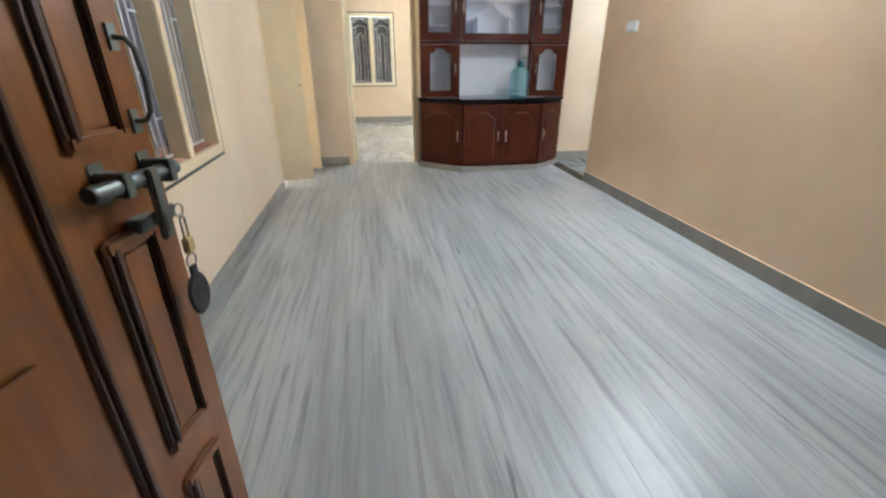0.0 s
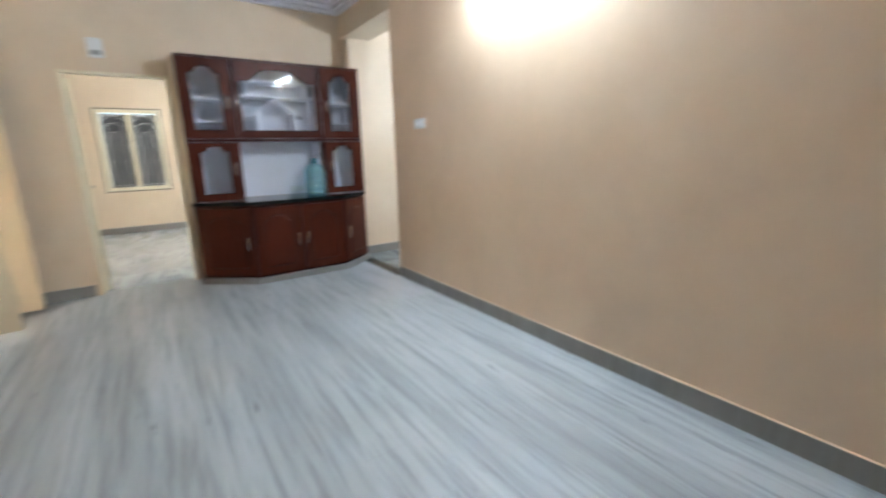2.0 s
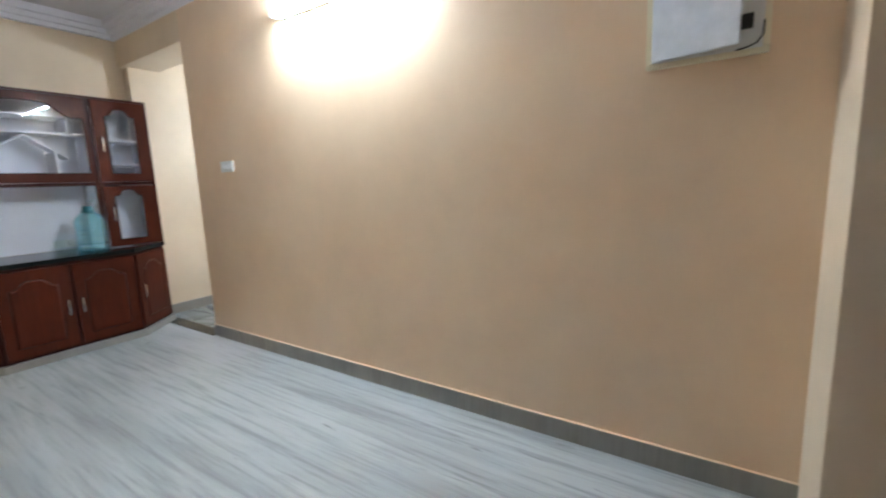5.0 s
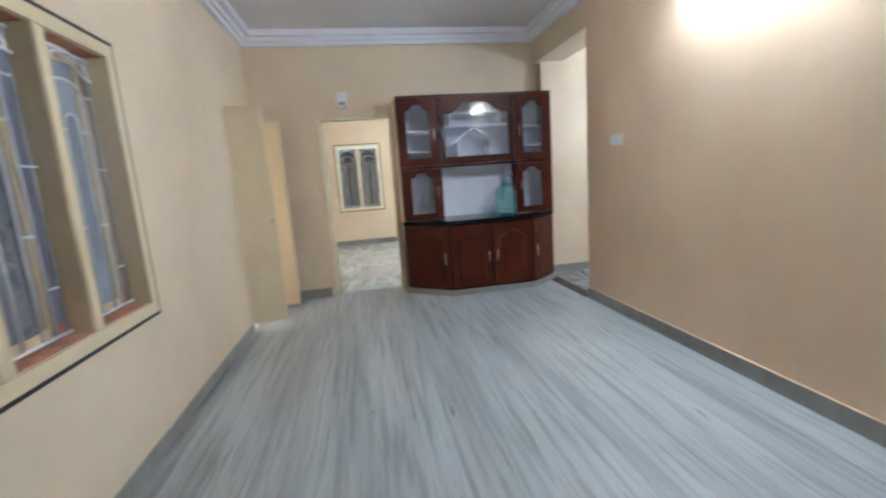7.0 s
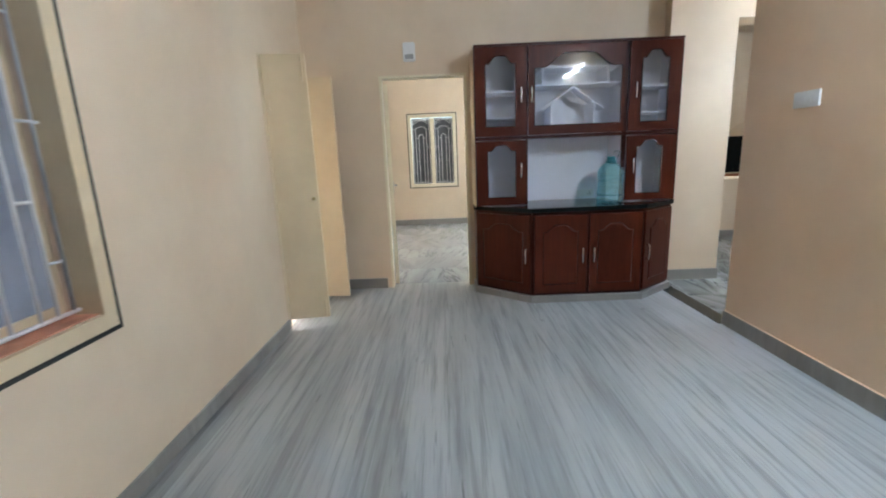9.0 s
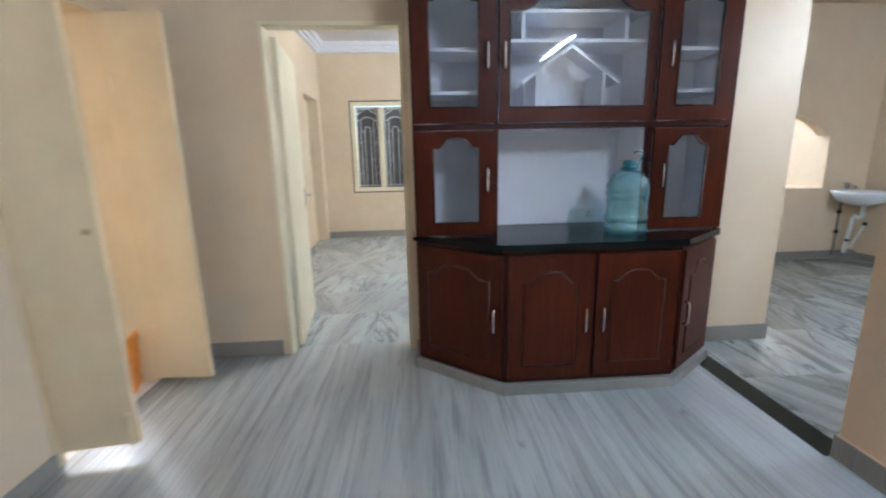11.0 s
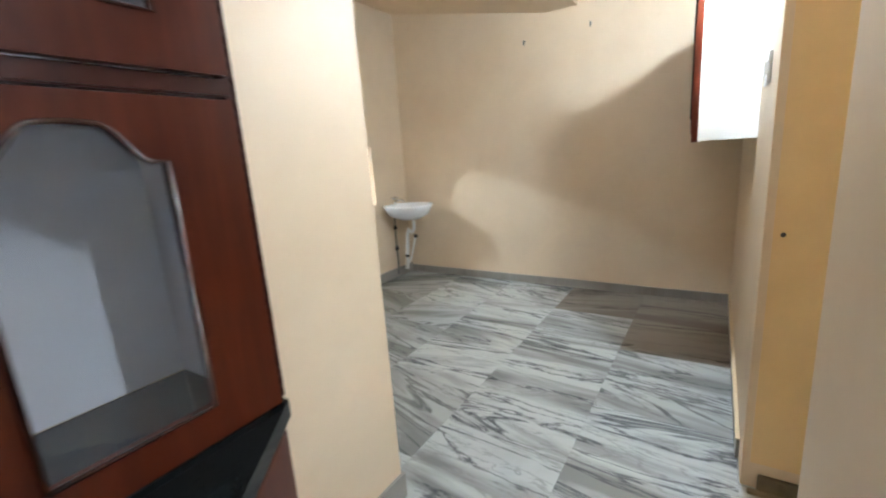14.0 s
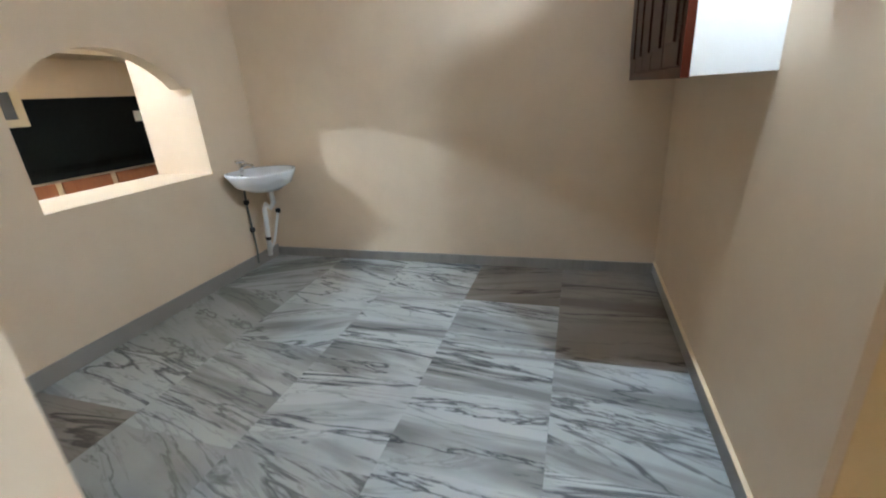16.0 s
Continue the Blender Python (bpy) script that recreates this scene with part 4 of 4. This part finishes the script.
def base_door(a, b, m0, m1, handle_at, panel_at=(0.06, 0.06)):
    """Flat door with a raised cathedral panel on the face from a to b (plan), between fractions of it."""
    a, b = Vector((*a, 0)), Vector((*b, 0))
    d = (b - a).normalized()
    L = (b - a).length
    x0, x1 = L * m0 + 0.012, L * m1 - 0.012
    z0, z1 = 0.09, 0.775
    mat = Matrix.Translation(a) @ Matrix.Rotation(math.atan2(d.y, d.x), 4, "Z")
    o = part("door", boxes((x0, x1, -0.018, 0.0, z0, z1), bevel=0.003), MAHOGANY, cab)
    o.matrix_basis = mat
    w = x1 - x0
    px0, px1 = x0 + 0.075, x1 - 0.075
    arch = [((px0 + px1) / 2 + u, z) for u, z in ogee((px1 - px0) / 2, z1 - 0.145, z1 - 0.085)]
    loop = [(px0, z0 + 0.075)] + arch + [(px1, z0 + 0.075)]
    bm = bmesh.new()
    f = [bm.verts.new((x, -0.018, z)) for x, z in loop]
    cx, cz = (px0 + px1) / 2, (z0 + z1) / 2
    g = [bm.verts.new((cx + (v.co.x - cx) * 0.92, -0.025, cz + (v.co.z - cz) * 0.96)) for v in f]
    bm.faces.new(g)
    for i in range(len(f)):
        j = (i + 1) % len(f)
        bm.faces.new((f[i], f[j], g[j], g[i]))
    part("raised_panel", bm, MAHOGANY, o)
    bead = bmesh.new()
    sweep(bead, [(x, -0.0185, z) for x, z in loop + [loop[0]]], 0.0035, 6)
    part("bead", bead, MAHOGANY_BEAD, o, smooth=True)
    hx = x1 - 0.035 if handle_at == "r" else x0 + 0.035
    pull(o, hx, -0.018, 0.42, 0.125)


base_door(BASE[1], BASE[2], 0.0, 1.0, "r")
base_door(BASE[2], BASE[3], 0.0, 0.5, "r")
base_door(BASE[2], BASE[3], 0.5, 1.0, "l")
base_door(BASE[3], BASE[4], 0.0, 1.0, "l")

ctop = mesh_object("granite_worktop", prism(bmesh.new(), [(0.818, CB - 0.013), (0.818, 5.21), (0.80, 5.21), (0.80, 5.09), (1.255, 4.70), (2.23, 4.70), (2.60, 4.985), (2.60, 5.24), (2.578, 5.24), (2.578, CB - 0.013)], 0.802, 0.838), GRANITE)
tagged(ctop, "polished black granite worktop on the cabinet base", "worktop")

sock = thing("socket_plate", "white switch and socket plate low on the niche wall", "socket")
part("plate", boxes((1.825, 1.985, CB - 0.022, CB - 0.0125, 0.862, 0.93), bevel=0.003), WHITE_PLASTIC, sock)
for x in (1.85, 1.885):
    part("switch", boxes((x - 0.012, x + 0.012, CB - 0.027, CB - 0.022, 0.88, 0.912), bevel=0.002), WHITE_PLASTIC, sock)
outlet = part("socket", boxes((1.915, 1.97, CB - 0.0255, CB - 0.022, 0.872, 0.922), bevel=0.002), WHITE_PLASTIC, sock)
for x, z in ((1.9425, 0.909), (1.931, 0.887), (1.954, 0.887)):
    part("pin_hole", boxes((x - 0.004, x + 0.004, CB - 0.0265, CB - 0.0255, z - 0.004, z + 0.004)), BLACK_PLASTIC, outlet)

# ---- water bottle ----
bot = thing("water_bottle", "blue tinted plastic water bottle on the granite top", "bottle")
bx, by, bz = 2.003, 4.945, 0.8385
R = 0.114
prof = [(0.001, 0.016), (R * 0.55, 0.012), (R * 0.80, 0.004), (R * 0.95, 0.0), (R, 0.014), (R * 1.01, 0.03), (R, 0.052), (R * 0.93, 0.060), (R * 0.93, 0.068), (R, 0.078), (R * 1.01, 0.09), (R, 0.104), (R * 0.945, 0.114), (R * 0.945, 0.17),
        (R * 0.95, 0.19), (R * 0.91, 0.197), (R * 0.91, 0.205), (R * 0.98, 0.216), (R * 1.0, 0.228), (R * 0.95, 0.240), (R * 0.94, 0.246), (R * 0.99, 0.256), (R * 0.99, 0.270), (R * 0.94, 0.292), (R * 0.85, 0.315), (R * 0.71, 0.337), (R * 0.53, 0.354), (R * 0.38, 0.366), (R * 0.30, 0.376), (R * 0.29, 0.386)]
bm = bmesh.new()
lathe(bm, [(r, bz + z * 0.955) for r, z in prof], bx, by, 40)
for v in bm.verts:
    if 0.18 < v.co.z - bz < 0.27:
        a = math.atan2(v.co.y - by, v.co.x - bx)
        v.co.z += 0.009 * math.sin(3 * a) + 0.004 * math.sin(7 * a)
        v.co.x += 0.003 * math.sin(9 * a)
part("body", bm, BOTTLE, bot, smooth=True)
bm = bmesh.new()
bz -= 0.022
lathe(bm, [(0.052, bz + 0.362), (0.046, bz + 0.370), (0.044, bz + 0.378), (0.047, bz + 0.381), (0.047, bz + 0.386), (0.035, bz + 0.389), (0.036, bz + 0.40), (0.035, bz + 0.420), (0.030, bz + 0.424)], bx, by, 28)
part("cap", bm, CAP, bot, "teal screw cap", smooth=True)
bm = bmesh.new()
sweep(bm, [(bx + 0.028, by, bz + 0.386), (bx + 0.046, by, bz + 0.392), (bx + 0.060, by + 0.003, bz + 0.42), (bx + 0.074, by + 0.006, bz + 0.458), (bx + 0.070, by + 0.008, bz + 0.466), (bx + 0.034, by + 0.008, bz + 0.468), (bx + 0.026, by + 0.006, bz + 0.456)], 0.004, 8)
part("handle", bm, CAP, bot, "teal carrying handle", smooth=True)


# ---- wall fittings ----
def switch_plate(m, w, h, n, label):
    e = thing("switch_plate", label, "switch", m)
    part("plate", boxes((-w / 2, w / 2, -0.012, 0, -h / 2, h / 2), bevel=0.003), WHITE_PLASTIC, e)
    for k in range(n):
        x = -w / 2 + w * (k + 1) / (n + 1)
        part("switch", boxes((x - 0.010, x + 0.010, -0.017, -0.012, -h * 0.22, h * 0.22), bevel=0.002), WHITE_PLASTIC, e)
    return e


switch_plate(pose(RX, 3.602, 1.52, 0, 0, -90), 0.175, 0.088, 5, "white switch plate on the peach hall wall")
switch_plate(pose(4.20, DY0, 1.525, 0, 0, 180), 0.16, 0.11, 3, "white switch plate on the dining wall")
bell = thing("door_chime", "small white door chime box over the bedroom doorway", "door chime")
part("case", boxes((0.197, 0.312, FY - 0.035, FY, 2.17, 2.335), bevel=0.008), WHITE_PLASTIC, bell)
part("grille", boxes((0.215, 0.294, FY - 0.037, FY - 0.035, 2.19, 2.23)), GREY_PLASTIC, bell)

mb = thing("meter_box", "white metal fuse box with its lid ajar, on the peach wall", "fuse box", pose(RX, 0.305, 1.738))
part("frame", boxes((-0.025, 0, -0.21, 0.19, 0.0, 0.02), (-0.025, 0, -0.21, 0.19, 0.46, 0.48), (-0.025, 0, -0.21, -0.19, 0.02, 0.46), (-0.025, 0, 0.17, 0.19, 0.02, 0.46), bevel=0.003), CREAM_PALE, mb)
part("inner_panel", boxes((-0.012, 0, -0.19, 0.17, 0.02, 0.46)), WHITE_PLASTIC, mb)
lid = part("lid", boxes((-0.012, 0, -0.30, 0.0, 0.0, 0.44), bevel=0.003), plain("white_gloss_enamel", (0.72, 0.74, 0.78), 0.05), mb, "glossy white lid")
lid.matrix_basis = pose(-0.03, 0.165, 0.02, 0, 0, -17)
for z, y in ((0.30, -0.16), (0.30, -0.10), (0.20, -0.16), (0.09, -0.14)):
    part("breaker", boxes((-0.03, -0.012, y - 0.018, y + 0.018, z, z + 0.05), bevel=0.002), BLACK_PLASTIC, mb)

bm = sweep(bmesh.new(), [(-0.02, -0.11, 0.022), (-0.03, -0.14, 0.024), (-0.034, -0.17, 0.034), (-0.03, -0.188, 0.06), (-0.022, -0.19, 0.11)], 0.0032, 8)
part("cable", bm, BLACK_PLASTIC, mb, "loop of black cable", smooth=True)

# ---- wash basin ----
wb = thing("wash_basin", "white ceramic corner wash basin fixed to the dining wall", "wash basin")
bm = bmesh.new()
rings = []
for f, z in ((0.45, 0.665), (0.80, 0.71), (1.0, 0.80), (1.0, 0.815), (0.92, 0.812), (0.80, 0.76), (0.45, 0.72), (0.1, 0.715)):
    ring = []
    for k in range(32):
        a = 2 * math.pi * k / 32
        ux, uy = math.cos(a), math.sin(a)
        y = min(6.985 + 0.235 * f * uy * (1.25 if uy > 0 else 1), DY1 - 0.004)
        ring.append(bm.verts.new((5.695 + 0.245 * f * ux, y, z)))
    rings.append(ring)
for u, v in zip(rings, rings[1:]):
    for k in range(32):
        j = (k + 1) % 32
        bm.faces.new((u[k], u[j], v[j], v[k]))
bm.faces.new(rings[0][::-1])
bm.faces.new(rings[-1])
part("bowl", bm, CERAMIC, wb, smooth=True)
bm = bmesh.new()
rod(bm, (5.68, 7.17, 0.81), (5.68, 7.17, 0.875), 0.014, 10)
sweep(bm, [(5.68, 7.17, 0.85), (5.68, 7.11, 0.87), (5.68, 7.06, 0.862), (5.68, 7.05, 0.845)], 0.010, 8)
rod(bm, (5.64, 7.17, 0.89), (5.72, 7.17, 0.89), 0.008, 8)
rod(bm, (5.68, 7.13, 0.89), (5.68, 7.21, 0.89), 0.008, 8)
rod(bm, (5.68, 7.17, 0.875), (5.68, 7.17, 0.905), 0.012, 10)
part("tap", bm, CHROME, wb, "small chrome tap", smooth=True)
bm = bmesh.new()
sweep(bm, [(5.735, 6.985, 0.67), (5.735, 6.985, 0.55), (5.735, 7.02, 0.51), (5.735, 7.06, 0.54), (5.735, 7.08, 0.50), (5.735, 7.10, 0.30), (5.735, 7.12, 0.10)], 0.020, 10)
part("waste_pipe", bm, WHITE_PLASTIC, wb, "white plastic waste pipe", smooth=True)
bm = bmesh.new()
sweep(bm, [(5.70, 7.20, 0.78), (5.705, 7.22, 0.55), (5.70, 7.215, 0.30), (5.69, 7.205, 0.16), (5.67, 7.20, 0.05)], 0.008, 8)
part("supply_pipe", bm, IRON, wb, "stained metal supply pipe", smooth=True)
bm = bmesh.new()
sweep(bm, [(5.74, 7.12, 0.10), (5.76, 7.12, 0.15), (5.83, 7.13, 0.19), (5.90, 7.14, 0.30), (5.972, 7.15, 0.42)], 0.011, 8)
part("drain_pipe", bm, WHITE_PLASTIC, wb, "stained white plastic drain pipe", smooth=True)
for p in ((5.705, 7.218, 0.56), (5.70, 7.214, 0.33), (5.735, 7.105, 0.25), (5.972, 7.15, 0.42)):
    part("joint", lathe(bmesh.new(), [(0.018, p[2] - 0.018), (0.022, p[2] - 0.01), (0.022, p[2] + 0.01), (0.018, p[2] + 0.018)], p[0], p[1], 10), BLACK_PLASTIC, wb, "dark pipe joint")

# ---- wall cupboard ----
cup = thing("wall_cupboard", "wall cupboard with white sides and dark brown louvred doors", "cupboard")
UX0, UX1, UY, UZ = 4.507, DX - 0.003, 4.392, 1.28
part("body", boxes((UX0, UX1, DY0 + 0.002, UY - 0.022, UZ, 2.03)), paint("white_cupboard_paint", (0.70, 0.69, 0.65), 0.5, 0.05), cup)
part("face_frame", boxes((UX0 - 0.004, UX0 + 0.03, UY - 0.022, UY + 0.004, UZ - 0.004, 2.035), (UX0 + 0.03, UX1, UY - 0.022, UY + 0.004, UZ - 0.004, UZ + 0.03), (UX1 - 0.03, UX1, UY - 0.022, UY + 0.004, UZ + 0.03, 2.035)), MAHOGANY, cup, "red-brown face frame")
for k in range(5):
    a = UX0 + 0.032 + k * 0.283
    b = a + 0.279
    o = part("door", boxes((a, b, UY - 0.02, UY + 0.010, UZ + 0.032, 2.02), bevel=0.003), MAHOGANY_DARK, cup)
    pb = boxes((a + 0.05, b - 0.05, UY + 0.010, UY + 0.018, UZ + 0.10, 1.95), bevel=0.004)
    part("raised_panel", pb, MAHOGANY_DARK, o)

# ---- kitchen seen through the hatch ----
kb = thing("kitchen_counter", "kitchen counter with brown shutters and a black granite top", "counter")
part("body", boxes((3.9, 7.5, 8.42, 8.998, 0.0, 0.86)), CREAM, kb)
for k in range(8):
    part("shutter", boxes((3.93 + k * 0.42, 4.30 + k * 0.42, 8.40, 8.42, 0.08, 0.84), bevel=0.003), KITCHEN_WOOD, kb, "orange-brown shutter")
part("counter_top", boxes((3.88, 7.5, 8.38, 8.998, 0.86, 0.905), bevel=0.004), GRANITE, kb)
part("backsplash", boxes((3.9, 7.5, 8.975, 8.998, 0.905, 1.46)), GRANITE, kb, "black granite backsplash")
ks = thing("kitchen_socket", "white socket plate on the black backsplash", "socket")
part("plate", boxes((6.37, 6.50, 8.962, 8.9745, 1.22, 1.32), bevel=0.003), WHITE_PLASTIC, ks)
kw = tagged(new("window_4"), "cream kitchen window frame", "window", kind="structure")
part("window_frame", line_frame(4.60, 5.45, 1.25, 1.775, 0.06, 8.955, 8.974, "y"), CREAM, kw)
part("pane", boxes((4.66, 5.39, 8.968, 8.9735, 1.31, 1.72)), DIM_PANE, kw)

structure("kitchen_loft", boxes((3.205, 7.55, 8.62, 9.0, 1.78, 1.85)), WALL, "cream painted loft slab over the kitchen counter", "shelf slab")

# ---- marks on the dining wall ----
for y, z in ((5.22, 2.265), (5.792, 2.226)):
    nail = mesh_object("wall_hook", boxes((DX - 0.03, DX, y - 0.006, y + 0.006, z - 0.006, z + 0.006), (DX - 0.03, DX - 0.022, y - 0.006, y + 0.006, z - 0.035, z - 0.006), bevel=0.002), IRON)
    tagged(nail, "small rusty hook in the dining wall", "hook", group="wall hooks")
hole = mesh_object("bolt_socket", lathe(bmesh.new(), [(0.002, -0.001), (0.008, -0.001), (0.008, 0.002), (0.002, 0.002)], 0, 0, 14), BLACK_PLASTIC)
hole.matrix_basis = pose(EX - 0.003, 4.088, 0.969, 0, -90, 0)
tagged(hole, "dark bolt hole in the wall end", "bolt hole")

# ---- marble slabs ----
slab_meshes = {}


def slab(parent, x0, x1, y0, y1, mat, top=0.0):
    g = 0.0003
    key = (round(x1 - x0, 3), round(y1 - y0, 3), mat.name)
    if key not in slab_meshes:
        w, h = (x1 - x0) / 2 - g, (y1 - y0) / 2 - g
        me = bpy.data.meshes.new("slab")
        bm = bmesh.new()
        box(bm, -w, w, -h, h, -0.006, 0)
        bm.to_mesh(me)
        bm.free()
        me.materials.append(mat)
        slab_meshes[key] = me
    o = new("slab", slab_meshes[key])
    o.location = ((x0 + x1) / 2, (y0 + y1) / 2, top)
    o.parent = parent
    return o


rng = random.Random(4)
hall_floor = tagged(new("floor_hall"), "polished grey-white marble slabs with streaks along the hall", "floor", kind="structure")
xs = [LX - 0.12, -0.64, -0.09, 0.50, 1.06, 1.62, 2.18, 2.525]
stones = (MARBLE_DARK, MARBLE, MARBLE, MARBLE, MARBLE, MARBLE, MARBLE_PALE)
for i, (a, b) in enumerate(zip(xs, xs[1:])):
    ys = [-0.36, 1.5 + 0.2 * (i % 3), 3.4 + 0.2 * (i % 2), FY + 0.12]
    for u, v in zip(ys, ys[1:]):
        slab(hall_floor, a, b, u, v, MARBLE if i == 6 and u < 3.0 else stones[i])
slab(hall_floor, 2.525, RX, -0.36, 4.11, MARBLE)
dining_floor = tagged(new("floor_dining"), "polished marble slabs with dark wavy veins", "floor", kind="structure")
rows = [1.35, 1.95, 2.55, 3.15, 3.78, 4.145, 4.75, 5.355, 5.965, 6.57, DY1]
cuts = {5: (3.30, 4.15, 4.84), 6: (3.70, 4.50, 5.39), 7: (3.40, 3.98, 4.50, 5.12), 8: (3.97, 4.69, 5.15), 9: (4.05, 4.44, 5.30)}
brown = {(5, 4.84), (6, 5.39), (9, 3.205)}
for i, (a, b) in enumerate(zip(rows, rows[1:])):
    xx = [2.655 if 4.1 < a < 5.2 else 3.205 if a > 5.9 else 2.69] + list(cuts.get(i, (3.5, 4.4, 5.2))) + [DX]
    for u, v in zip(xx, xx[1:]):
        slab(dining_floor, u, v, a, b, VEINED_BROWN if (i, u) in brown else VEINED)
for u, v in ((3.2, 4.2), (4.2, 5.2), (5.2, 6.2), (6.2, 7.55)):
    for a, b in ((7.7, 8.4), (8.4, 9.0)):
        slab(dining_floor, u, v, a, b, VEINED)
slab(dining_floor, 2.525, 2.66, 5.052, 5.25, VEINED)
bed_floor = tagged(new("floor_bedroom"), "mixed polished marble slabs in the bedroom", "floor", kind="structure")
y = FY + 0.12
i = 0
while y < BY:
    x = BX - 0.15
    while x < 2.85:
        w = 0.55 + 0.35 * rng.random()
        slab(bed_floor, x, min(x + w, 2.86), y, min(y + 0.6, BY), VEINED_PALE)
        x += w
    y += 0.6
for u, v in ((-2.2, -1.5), (-1.5, LX - 0.12)):
    for a, b in ((3.5, 4.9), (4.9, 6.3), (6.3, 7.6)):
        slab(hall_floor, u, v, a, b, MARBLE)
porch = tagged(new("floor_porch"), "plain marble slabs outside the entrance", "floor", kind="structure")
for u, v in ((-1.45, 0.0), (0.0, 1.5), (1.5, 3.05)):
    slab(porch, u, v, -2.15, -0.362, MARBLE)
